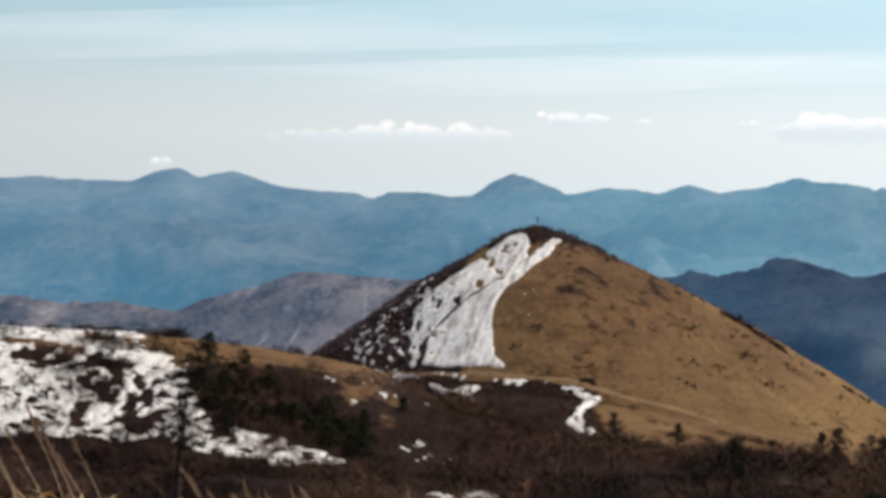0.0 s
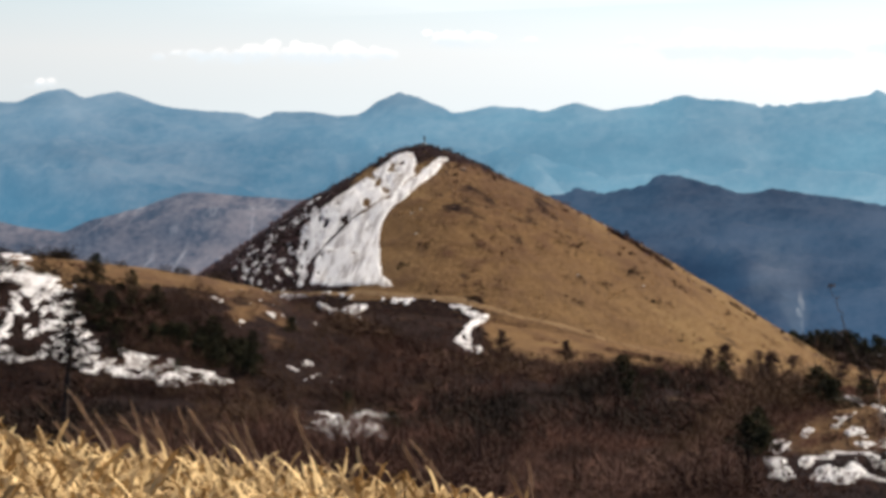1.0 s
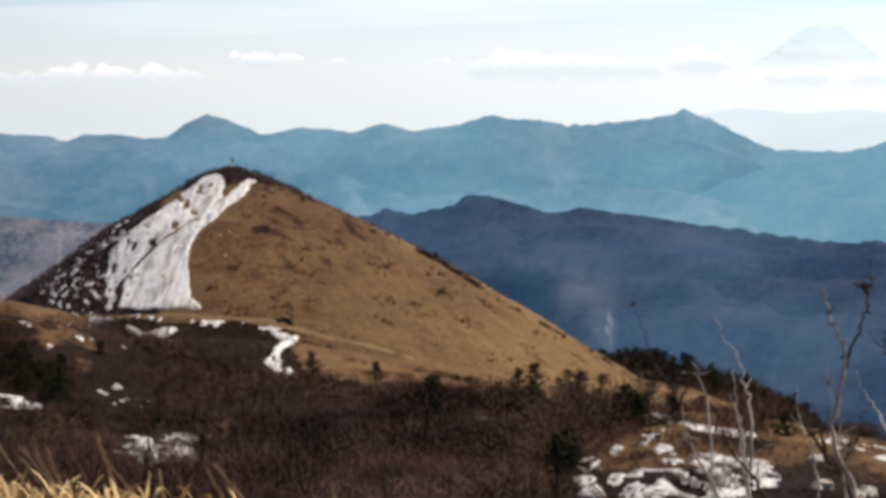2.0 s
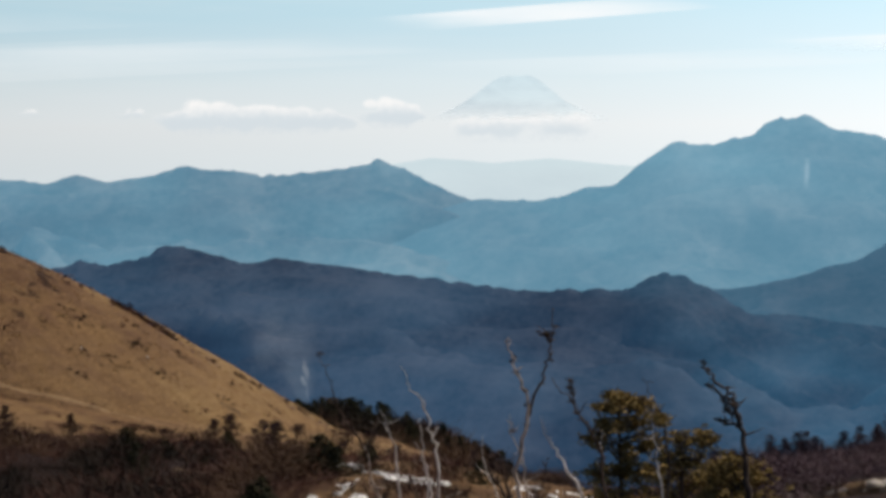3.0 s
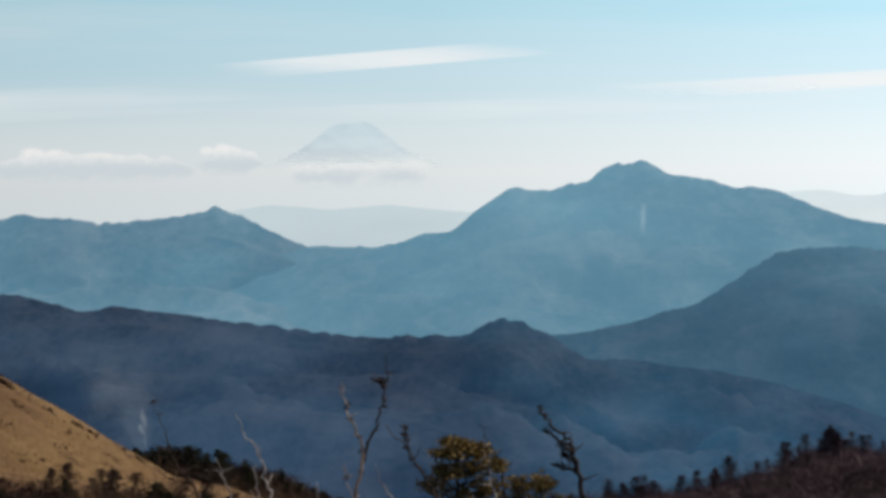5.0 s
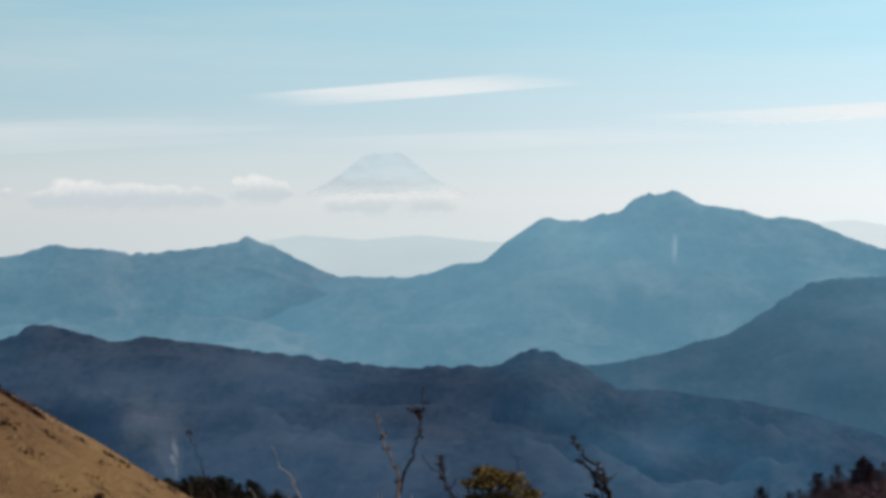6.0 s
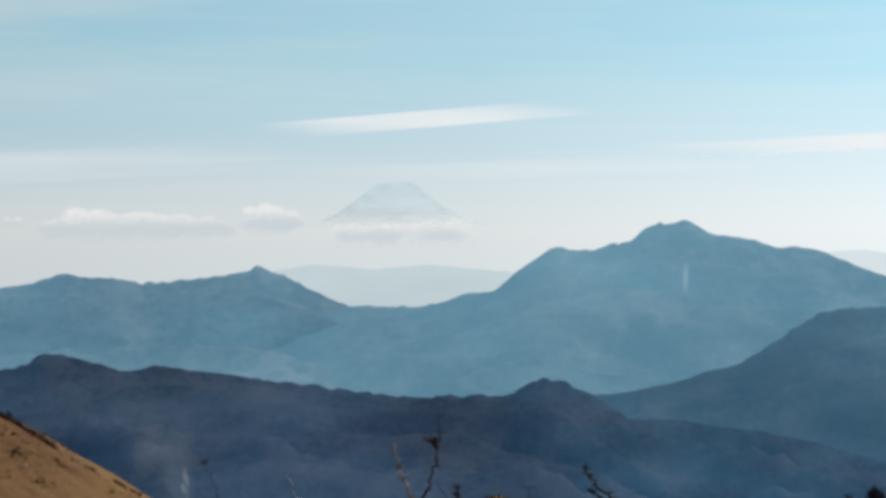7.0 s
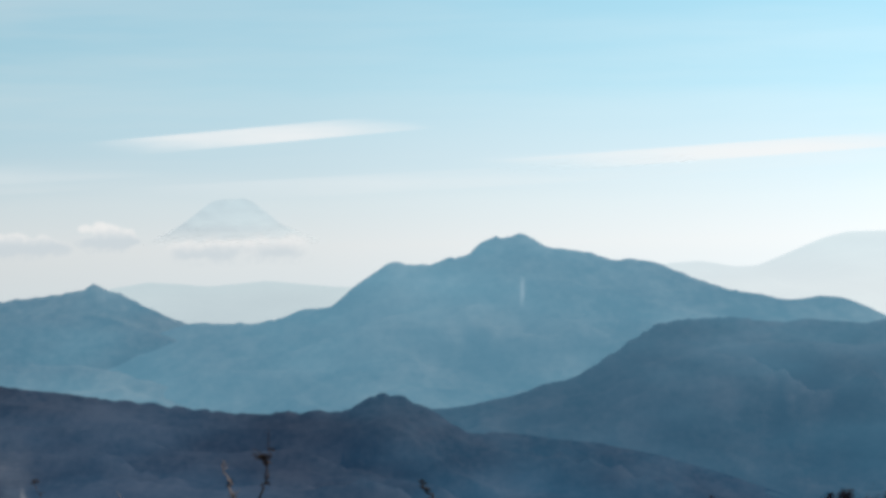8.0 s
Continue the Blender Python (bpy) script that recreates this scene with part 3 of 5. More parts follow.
# ---------------------------------------------------------------- mountains in the distance
def mountain(name, crest, dist, foot_z, run, material, label, rough=1.0, seed=1, spurs=0.3, gullies=0.13, step=0.06, rows=56, kind="structure", skew=0.0):
    """A mountain range from its crest line (bearing and rise in degrees), with spurs, gullies and a wooded, uneven skyline."""
    az = np.arange(crest[0][0], crest[-1][0], step)
    b = np.array(crest)
    rise = sum(np.interp(az + o, b[:, 0], b[:, 1]) for o in (-0.05, 0, 0.05)) / 3
    top = EYE + dist * np.tan(np.radians(rise))
    across = np.radians(az) * dist
    woods = rough * (1.5 * fbm(across / 45, across * 0, 3, seed) + 3.4 * np.abs(fbm(across / 16, across * 0 + 5, 4, seed + 3, 0.65)) * np.clip(0.75 + 1.5 * fbm(across / 130, across * 0 + 9, 2, seed + 4), 0.1, 1.6))
    v = np.concatenate([np.linspace(-0.25, 0, 6)[:-1], np.linspace(0, 1, rows)])
    vv, aa = np.meshgrid(v, az)
    kernel = np.exp(-0.5 * (np.arange(-30, 31) * step / 0.55) ** 2)
    broad = np.convolve(np.pad(top, 30, mode="edge"), kernel / kernel.sum(), mode="valid")
    ww = np.repeat(woods[:, None], len(v), 1) * np.exp(-18 * np.abs(vv))
    tt, cc = np.repeat(top[:, None], len(v), 1), np.repeat(across[:, None], len(v), 1)
    down = np.clip(vv, 0, 1)
    fall = down ** 0.85
    z = (tt + (np.repeat(broad[:, None], len(v), 1) - tt) * (1 - np.exp(-9 * down))) * (1 - fall) + foot_z * fall
    wide = dist / 2600
    bend = 230 * fbm(cc / 340, vv * 3, 3, seed + 7) - skew * down * run
    spur = 1 - 2 * np.abs(fbm((cc + bend) / (230 * wide), vv * 3.5, 3, seed + 11))
    gully = 1 - 2 * np.abs(fbm((cc + bend) / (70 * wide), vv * 7 + 4, 3, seed + 15))
    body = np.sin(np.pi * np.clip(down * 0.95 + 0.05, 0, 1)) * np.clip(down * 6, 0, 1)
    high = np.repeat(np.clip(broad - foot_z, 10, 400)[:, None], len(v), 1)
    z = z + body * high * (spurs * (spur - 0.4) + gullies * (gully - 0.4))
    z = z + rough * down ** 0.3 * (1.6 * fbm(cc / 16, vv * run / 26, 3, seed + 21))
    z = np.where(vv < 0, tt + vv * high * 1.5, z) + ww
    r = dist - vv * run
    x, y = polar(aa, r)
    me = mesh_of(name, np.stack([x, y, z], 2).reshape(-1, 3), grid_faces(len(az), len(v)), True)
    return thing(name, me, material, label, "mountain", kind=kind)


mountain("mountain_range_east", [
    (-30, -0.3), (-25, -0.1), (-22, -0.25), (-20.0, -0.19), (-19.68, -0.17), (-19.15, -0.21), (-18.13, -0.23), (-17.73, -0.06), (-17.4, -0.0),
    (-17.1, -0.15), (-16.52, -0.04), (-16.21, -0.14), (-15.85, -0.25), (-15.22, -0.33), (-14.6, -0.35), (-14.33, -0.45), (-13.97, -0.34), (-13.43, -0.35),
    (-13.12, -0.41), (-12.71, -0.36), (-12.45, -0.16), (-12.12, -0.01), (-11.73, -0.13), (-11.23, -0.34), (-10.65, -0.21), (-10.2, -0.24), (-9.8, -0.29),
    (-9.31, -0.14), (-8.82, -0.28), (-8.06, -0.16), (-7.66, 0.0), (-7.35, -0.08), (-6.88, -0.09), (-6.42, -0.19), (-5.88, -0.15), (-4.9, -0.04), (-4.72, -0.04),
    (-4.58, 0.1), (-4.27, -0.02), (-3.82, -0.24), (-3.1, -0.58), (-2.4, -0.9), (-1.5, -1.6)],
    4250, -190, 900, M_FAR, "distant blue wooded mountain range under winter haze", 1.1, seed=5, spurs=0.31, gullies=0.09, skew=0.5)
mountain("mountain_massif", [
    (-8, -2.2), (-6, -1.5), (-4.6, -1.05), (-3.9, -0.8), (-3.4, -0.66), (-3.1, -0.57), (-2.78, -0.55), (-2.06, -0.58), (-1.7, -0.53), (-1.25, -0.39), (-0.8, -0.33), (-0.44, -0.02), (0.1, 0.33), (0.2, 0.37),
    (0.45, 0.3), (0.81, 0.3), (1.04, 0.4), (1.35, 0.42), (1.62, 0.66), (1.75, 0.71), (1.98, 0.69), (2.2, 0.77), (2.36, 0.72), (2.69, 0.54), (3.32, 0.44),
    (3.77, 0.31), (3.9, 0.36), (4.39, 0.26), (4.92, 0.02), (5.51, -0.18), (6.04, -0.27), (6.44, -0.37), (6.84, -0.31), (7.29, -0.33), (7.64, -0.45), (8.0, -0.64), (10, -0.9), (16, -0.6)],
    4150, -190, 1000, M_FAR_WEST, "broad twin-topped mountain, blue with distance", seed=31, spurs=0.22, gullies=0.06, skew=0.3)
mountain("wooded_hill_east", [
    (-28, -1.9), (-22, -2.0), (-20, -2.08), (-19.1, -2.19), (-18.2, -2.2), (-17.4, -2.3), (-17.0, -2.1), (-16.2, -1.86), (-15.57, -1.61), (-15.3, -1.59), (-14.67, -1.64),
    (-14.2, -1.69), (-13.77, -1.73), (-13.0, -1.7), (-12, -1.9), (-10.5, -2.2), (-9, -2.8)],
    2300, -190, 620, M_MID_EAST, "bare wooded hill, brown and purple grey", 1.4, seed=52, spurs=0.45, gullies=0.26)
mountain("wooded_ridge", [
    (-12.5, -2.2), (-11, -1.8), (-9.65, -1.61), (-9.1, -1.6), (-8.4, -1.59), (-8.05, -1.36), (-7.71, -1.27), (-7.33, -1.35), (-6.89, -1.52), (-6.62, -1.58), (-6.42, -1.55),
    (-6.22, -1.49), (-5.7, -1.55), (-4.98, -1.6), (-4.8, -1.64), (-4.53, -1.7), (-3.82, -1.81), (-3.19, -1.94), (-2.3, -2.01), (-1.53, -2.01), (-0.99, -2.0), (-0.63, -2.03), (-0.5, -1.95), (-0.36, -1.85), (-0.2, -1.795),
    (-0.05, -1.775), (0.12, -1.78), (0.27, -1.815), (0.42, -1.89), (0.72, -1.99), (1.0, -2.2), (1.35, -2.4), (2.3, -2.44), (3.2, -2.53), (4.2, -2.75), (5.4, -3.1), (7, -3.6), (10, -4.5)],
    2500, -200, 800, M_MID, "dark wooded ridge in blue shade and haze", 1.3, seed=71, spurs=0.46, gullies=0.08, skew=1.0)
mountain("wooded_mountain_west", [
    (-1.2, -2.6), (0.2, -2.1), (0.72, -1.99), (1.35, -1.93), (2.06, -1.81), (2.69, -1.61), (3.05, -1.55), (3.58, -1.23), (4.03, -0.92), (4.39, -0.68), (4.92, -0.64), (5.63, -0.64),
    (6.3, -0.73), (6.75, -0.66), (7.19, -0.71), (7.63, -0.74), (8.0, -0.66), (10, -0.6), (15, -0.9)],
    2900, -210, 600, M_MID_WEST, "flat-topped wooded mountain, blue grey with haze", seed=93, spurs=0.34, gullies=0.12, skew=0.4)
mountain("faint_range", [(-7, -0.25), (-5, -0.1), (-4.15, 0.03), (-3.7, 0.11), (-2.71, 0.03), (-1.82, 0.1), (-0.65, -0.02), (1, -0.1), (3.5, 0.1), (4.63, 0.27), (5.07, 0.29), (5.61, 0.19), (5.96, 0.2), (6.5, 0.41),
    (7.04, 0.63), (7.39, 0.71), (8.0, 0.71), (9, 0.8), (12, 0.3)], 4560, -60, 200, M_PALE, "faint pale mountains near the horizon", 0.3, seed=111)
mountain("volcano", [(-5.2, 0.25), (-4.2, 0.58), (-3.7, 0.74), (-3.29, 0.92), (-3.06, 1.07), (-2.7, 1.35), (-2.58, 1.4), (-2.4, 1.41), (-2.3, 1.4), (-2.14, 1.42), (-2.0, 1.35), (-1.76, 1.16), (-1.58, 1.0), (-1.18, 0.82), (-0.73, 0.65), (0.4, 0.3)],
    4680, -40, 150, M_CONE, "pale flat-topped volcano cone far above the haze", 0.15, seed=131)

# ---------------------------------------------------------------- sky behind the mountains
sa, sz = np.meshgrid(np.arange(-60, 50.1, 2.0), np.linspace(-500, 1900, 25), indexing="ij")
sx, sy = polar(sa, 4900)
thing("backdrop", mesh_of("backdrop", np.stack([sx, sy, sz], 2).reshape(-1, 3), grid_faces(*sa.shape), True), M_SKY, "pale hazy winter sky", "sky", kind="structure")


def vapour_sheet(name, rows, dist, label, category, material, group=""):
    """One bowed sheet of vapour whose thickness is the sum of many round puffs. Rows: bearing, rise, half width and half height in degrees, strength."""
    p = np.array(rows)
    lo, hi = (p[:, 0] - p[:, 2]).min(), (p[:, 0] + p[:, 2]).max()
    low, high = (p[:, 1] - p[:, 3]).min(), (p[:, 1] + p[:, 3]).max()
    az, rise = np.meshgrid(np.linspace(lo, hi, int(24 + 26 * (hi - lo))), np.linspace(low, high, 34), indexing="ij")
    clear = np.ones_like(az)
    for a, e, wide, tall, strong in rows:
        q = np.clip(1 - ((az - a) / wide) ** 2 - ((rise - e) / tall) ** 2, 0, 1)
        clear = clear * (1 - strong * q * q * (3 - 2 * q))
    u = (az - lo) / (hi - lo) * 2 - 1
    r = dist - 14 * (1 - u * u)
    x, y = polar(az, r)
    cx, cy = polar((lo + hi) / 2, dist)
    me = mesh_of(name, np.stack([x - cx, y - cy, EYE + r * np.tan(np.radians(rise))], 2).reshape(-1, 3), grid_faces(*az.shape), True)
    me.attributes.new("vapour", "FLOAT", "POINT").data.foreach_set("value", (1 - clear).astype(np.float32).ravel())
    ob = thing(name, me, material, label, category, group)
    ob.location = (cx, cy, 0)


cloud_rng = np.random.default_rng(57)


def cumulus(az0, az1, rise, tall, heaps, strong=1.0, dist=4760):
    """A small heap cloud: a long thin base and rounded heaps on it. Heaps: share of the length, and of the height."""
    c, width = cloud_rng, az1 - az0
    rows = [(az0 + width * k, rise + 0.16 * tall, 0.26 * width, 0.3 * tall, 0.42 * strong) for k in (0.24, 0.5, 0.76)]
    for share, up in heaps:
        for _ in range(9):
            size = tall * c.uniform(0.11, 0.3) * (0.55 + 0.55 * up)
            a = az0 + width * share + c.normal(0, 0.42) * tall
            rows.append((a, rise + tall * (0.15 + 0.68 * up * c.uniform(0.25, 1.0)), size * c.uniform(1.2, 2.0), size, c.uniform(0.5, 0.95) * strong))
    vapour_sheet("cloud", rows, dist, "small white flat-based cloud in hazy sky", "cloud", M_CLOUD, "clouds over the mountains")


cumulus(-15.9, -12.3, 0.4, 0.5, [(0.12, 0.35), (0.26, 0.45), (0.4, 0.6), (0.54, 0.8), (0.62, 0.95), (0.72, 0.6), (0.84, 0.75), (0.92, 0.5)], 0.75)
cumulus(-11.75, -10.5, 0.7, 0.36, [(0.25, 0.8), (0.4, 0.5), (0.72, 0.7)], 0.85)
cumulus(-10.3, -9.75, 0.76, 0.2, [(0.5, 0.7)], 0.5)
cumulus(-8.75, -8.1, 0.74, 0.24, [(0.5, 0.7)], 0.6)
cumulus(-8.0, -5.0, 0.5, 0.58, [(0.16, 0.5), (0.2, 0.85), (0.26, 0.95), (0.35, 0.6), (0.43, 0.35), (0.55, 0.8), (0.61, 0.6), (0.72, 0.6), (0.8, 0.72), (0.9, 0.6)], 0.95)
cumulus(-4.8, -3.9, 0.6, 0.5, [(0.28, 0.45), (0.5, 0.8), (0.55, 1.0), (0.75, 0.5)], 0.95)
cumulus(-3.5, -0.9, 0.36, 0.62, [(0.15, 0.5), (0.3, 0.65), (0.48, 0.8), (0.62, 0.85), (0.78, 0.7)], 0.6)
cumulus(-18.1, -17.3, 0.0, 0.22, [(0.5, 0.8)], 0.7)


def streak(az0, rise0, az1, rise1, tall, material, dist=4820):
    """A long thin high cloud: a shallow, bowed sheet along the sky."""
    u, w = np.meshgrid(np.linspace(0, 1, 40), np.linspace(-1, 1, 7), indexing="ij")
    az, rise = az0 + (az1 - az0) * u, rise0 + (rise1 - rise0) * u + 0.5 * tall * w
    r = dist + 12 * w * w
    x, y = polar(az, r)
    z = EYE + r * np.tan(np.radians(rise))
    cx, cy = polar((az0 + az1) / 2, dist)
    v = np.stack([x - cx, y - cy, z], 2).reshape(-1, 3)
    ob = thing("high_cloud", mesh_of("high_cloud", v, grid_faces(*u.shape), True), material, "long thin streak of white high cloud", "cloud", "high clouds")
    ob.location = (cx, cy, 0)


streak(-4.9, 2.18, 1.1, 2.63, 0.27, M_VEIL)
streak(0.8, 1.74, 10.5, 2.12, 0.46, M_BAND)
streak(1.2, 1.8, 10.5, 2.28, 0.24, M_VEIL, 4815)
streak(-26, 1.75, -7.5, 2.6, 0.75, M_BAND, 4835)
streak(-18, 1.25, -3.5, 1.95, 0.6, M_BAND, 4840)
streak(-12, 1.65, -3, 1.95, 0.3, M_BAND, 4845)
streak(-4.5, 1.45, 5.0, 1.8, 0.3, M_BAND, 4850)

# ---------------------------------------------------------------- thin smoke in the valley under the ridge
def smoke(az, low, high, width, lean, dist, material, count, seed):
    """A rising, leaning drift of thin smoke."""
    c, rows = np.random.default_rng(seed), []
    for k in range(count):
        w = (k + c.uniform(0, 1)) / count
        size = width * (0.2 + 0.8 * w) * c.uniform(0.2, 0.45)
        rows.append((az + lean * w ** 1.4 + width * c.normal(0, 0.3) * w, low + (high - low) * w, size, size * c.uniform(1.2, 2.6), c.uniform(0.3, 0.8) * (1.1 - w)))
    vapour_sheet("smoke", rows, dist, "thin pale smoke rising from the wooded valley", "smoke", material)


smoke(-5.7, -3.8, -2.4, 1.3, -0.7, 1750, M_SMOKE, 16, 3)
smoke(-5.67, -3.75, -3.05, 0.2, -0.06, 1700, M_FUME, 18, 5)


# ---------------------------------------------------------------- snow left on the slopes
def snow_sheet(corners, label, height, origin=(0, 0), cell=0.5, holes=0.0, seed=1, lift=0.22, warp=1.6, deep=9.0, grain=1.0):
    """Old snow draped over the land inside an outline, ragged and broken by noise; its rim sinks into the grass."""
    c = np.array(corners)
    lo, hi = c.min(0) - 1, c.max(0) + 1
    xs, ys = np.arange(lo[0], hi[0], cell), np.arange(lo[1], hi[1], cell)
    x, y = np.meshgrid(xs, ys, indexing="ij")
    wx = x + warp * fbm(x / 3.0, y / 3.0, 3, seed)
    wy = y + warp * fbm(x / 3.0 + 40, y / 3.0, 3, seed + 5)
    keep = inside(wx, wy, corners) & (fbm((x + 0.22 * y) / (1.7 * grain), y / (deep * grain), 4, seed + 9, 0.7) > holes - 0.62)
    quad = keep[:-1, :-1] & keep[1:, :-1] & keep[:-1, 1:] & keep[1:, 1:]
    full = np.zeros(keep.shape, dtype=int)
    for di in (0, 1):
        for dj in (0, 1):
            full[di:di + quad.shape[0], dj:dj + quad.shape[1]] += quad
    z = height(x, y) + np.where(full >= 4, lift, -0.06) + np.where(full >= 4, 0.1 * fbm(x / 1.5, y / 1.5, 2, seed + 2), 0)
    f = grid_faces(*x.shape)[quad.ravel()]
    used = np.unique(f)
    table = np.zeros(x.size, dtype=np.int64)
    table[used] = np.arange(len(used))
    v = np.stack([x, y, z], 2).reshape(-1, 3)[used]
    ob = thing("snow_patch", mesh_of("snow_patch", v, table[f], True), M_SNOW, label, "snow", "snow patches", "stuff")
    ob.location = (*origin, 0)
    return ob


def turned(corners):
    """Outline corners given as bearing and distance."""
    return [polar(a, r) for a, r in corners]


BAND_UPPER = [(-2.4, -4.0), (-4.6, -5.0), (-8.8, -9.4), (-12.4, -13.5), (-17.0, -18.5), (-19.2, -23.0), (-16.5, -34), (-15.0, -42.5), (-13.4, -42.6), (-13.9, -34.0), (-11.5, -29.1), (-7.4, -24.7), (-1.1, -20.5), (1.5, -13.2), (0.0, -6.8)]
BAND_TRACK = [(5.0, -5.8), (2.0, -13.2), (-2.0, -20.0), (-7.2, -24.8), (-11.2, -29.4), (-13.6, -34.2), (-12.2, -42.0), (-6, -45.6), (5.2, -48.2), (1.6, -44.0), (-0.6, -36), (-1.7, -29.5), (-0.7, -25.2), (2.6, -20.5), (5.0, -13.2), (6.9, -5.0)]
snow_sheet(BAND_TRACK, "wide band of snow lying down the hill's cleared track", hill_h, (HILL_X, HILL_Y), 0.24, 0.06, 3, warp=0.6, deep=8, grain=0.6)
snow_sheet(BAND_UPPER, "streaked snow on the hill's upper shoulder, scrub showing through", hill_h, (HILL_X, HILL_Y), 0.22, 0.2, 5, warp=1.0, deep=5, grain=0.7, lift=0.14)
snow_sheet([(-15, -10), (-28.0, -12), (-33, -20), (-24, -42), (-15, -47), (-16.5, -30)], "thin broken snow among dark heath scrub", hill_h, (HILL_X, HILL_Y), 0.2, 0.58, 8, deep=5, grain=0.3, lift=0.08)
snow_sheet([(-153.1, 637.4), (-149.9, 635.1), (-145.6, 632.5), (-143.6, 632.9), (-140.3, 632.1), (-142.1, 629.0), (-139.9, 622.5), (-137.0, 615.0), (-142.6, 623.9), (-146.3, 630.6), (-149.4, 632.6)], "snow tongue below the hill's foot", land_h, cell=0.3, holes=0.16, seed=12, warp=0.6, deep=4, lift=0.45)
snow_sheet([(-124.5, 631.2), (-118, 631.4), (-118.4, 629.3), (-119.3, 623.6), (-118.7, 614.5), (-117.1, 607.2), (-114.2, 603.1), (-110.4, 580.5), (-112.9, 586.2), (-117.5, 600.6), (-120.4, 606.2), (-120.8, 616.7), (-121.4, 628.6)], "snow tongue on a side track", land_h, cell=0.3, holes=0.2, seed=16, warp=0.6, deep=4)
snow_sheet([(-160, 643), (-136, 634), (-118, 632), (-107, 633), (-118, 630.5), (-137, 632), (-160, 641)], "thin line of snow beside a footpath", land_h, cell=0.3, holes=0.62, seed=19, warp=0.5, deep=2)
snow_sheet([(-170, 412), (-150, 414), (-136, 414), (-131.5, 405), (-124.5, 399), (-123, 391), (-128.6, 393), (-134, 398), (-141, 399), (-165, 396)], "snow patches under a grassy crest", land_h, cell=0.3, holes=0.36, seed=23, deep=3, grain=1.0, lift=0.12, warp=2.4)
snow_sheet([(-165, 391), (-141, 390), (-136, 391), (-131, 386), (-127, 383), (-122.5, 386), (-124.5, 376), (-131, 369), (-160, 368)], "broad snow patch between bare bushes", land_h, cell=0.3, holes=0.33, seed=27, deep=3, grain=1.0, lift=0.12, warp=2.4)
snow_sheet([(-121, 384), (-112.5, 382), (-106, 382), (-99.5, 376), (-103, 368), (-113, 372), (-119, 376)], "slanting strip of snow between bare bushes", land_h, cell=0.25, holes=0.38, seed=31, deep=3, grain=0.8, lift=0.12, warp=2.2)
snow_sheet([(-133, 404), (-124, 398), (-117, 384), (-122, 383)], "scraps of snow between bare bushes", land_h, cell=0.3, holes=0.4, seed=33, deep=3, grain=0.6, lift=0.12)
snow_sheet(turned([(-20.8, 390), (-20.8, 430), (-18.4, 431), (-17.5, 418), (-16.9, 402), (-17.5, 391)]), "broken snow between low bushes on a slope", land_h, cell=0.32, holes=0.55, seed=57, deep=4, grain=0.8, lift=0.12)
snow_sheet([(-112, 418), (-104, 422), (-98, 412), (-103, 398), (-109, 399)], "scattered scraps of snow in brush", land_h, cell=0.2, holes=0.82, seed=35, deep=5, grain=0.32, lift=0.07)
snow_sheet([(-96, 386), (-95, 391), (-91, 392), (-88.5, 386), (-93, 381)], "scattered scraps of snow in brush", land_h, cell=0.2, holes=0.74, seed=42, deep=5, grain=0.32, lift=0.07)
snow_sheet([(-84, 352), (-83.5, 368), (-80, 372), (-77, 350), (-69, 318), (-60, 276), (-64, 272), (-70, 297), (-76, 322)], "snow patch in a hollow among brush", land_h, cell=0.3, holes=0.42, seed=39, deep=9, grain=0.6, warp=3.0)
snow_sheet([(-160, 640), (-150, 632), (-148, 618), (-158, 622)], "scattered scraps of snow in brush", land_h, cell=0.25, holes=0.74, seed=44, deep=4, grain=0.4, lift=0.1)
snow_sheet([(-13.3, 139), (-12.8, 147), (-12.1, 148.2), (-11.4, 149.8), (-10.2, 149.4), (-8.2, 150), (-7.4, 142), (-8.5, 128), (-10, 130), (-13, 132)], "patchy snow on a grassy bench by dead trees", land_h, cell=0.12, holes=0.48, seed=46, lift=0.07, grain=0.35, warp=0.6, deep=9)
snow_sheet([(-17.0, 179), (-15.7, 176.6), (-14.3, 172.8), (-12.9, 166.4), (-11.9, 166.4), (-11.1, 166.2), (-9.6, 165.8), (-9.6, 164.2), (-11.0, 163.8), (-12.7, 162.6), (-14.3, 170.6), (-15.7, 174.6), (-17.0, 177)], "line of snow on a path across a grassy bench", land_h, cell=0.1, holes=0.46, seed=49, lift=0.07, grain=0.3, warp=0.3)
snow_sheet([(-16.5, 148), (-15.6, 145.5), (-14.9, 143), (-13.6, 141.5), (-13.5, 146.5), (-13.0, 147), (-13.4, 139), (-13.3, 131.5), (-14.2, 131)], "broken snow at the edge of a grassy bench", land_h, cell=0.12, holes=0.44, seed=66, lift=0.09, grain=0.35, warp=0.5)
for lump, seed in ([(-14.4, 157.4), (-14.2, 160.4), (-13.7, 163.6), (-13.4, 160.4), (-13.5, 156.9), (-13.6, 154.5), (-14.1, 155.5)], 61), ([(-13.6, 155.6), (-12.9, 156.2), (-12.2, 153.0), (-12.1, 148.6), (-13.3, 152)], 62), \
        ([(-16.9, 153.6), (-16.5, 155.6), (-15.8, 153.7), (-15.2, 146.2), (-16.8, 150.5)], 63), ([(-15.8, 156.2), (-15.4, 157.6), (-15.0, 155.8), (-15.0, 152)], 64):
    snow_sheet(lump, "small lump of old snow on a grassy bench", land_h, cell=0.1, holes=0.44, seed=seed, lift=0.07, grain=0.25, warp=0.5)
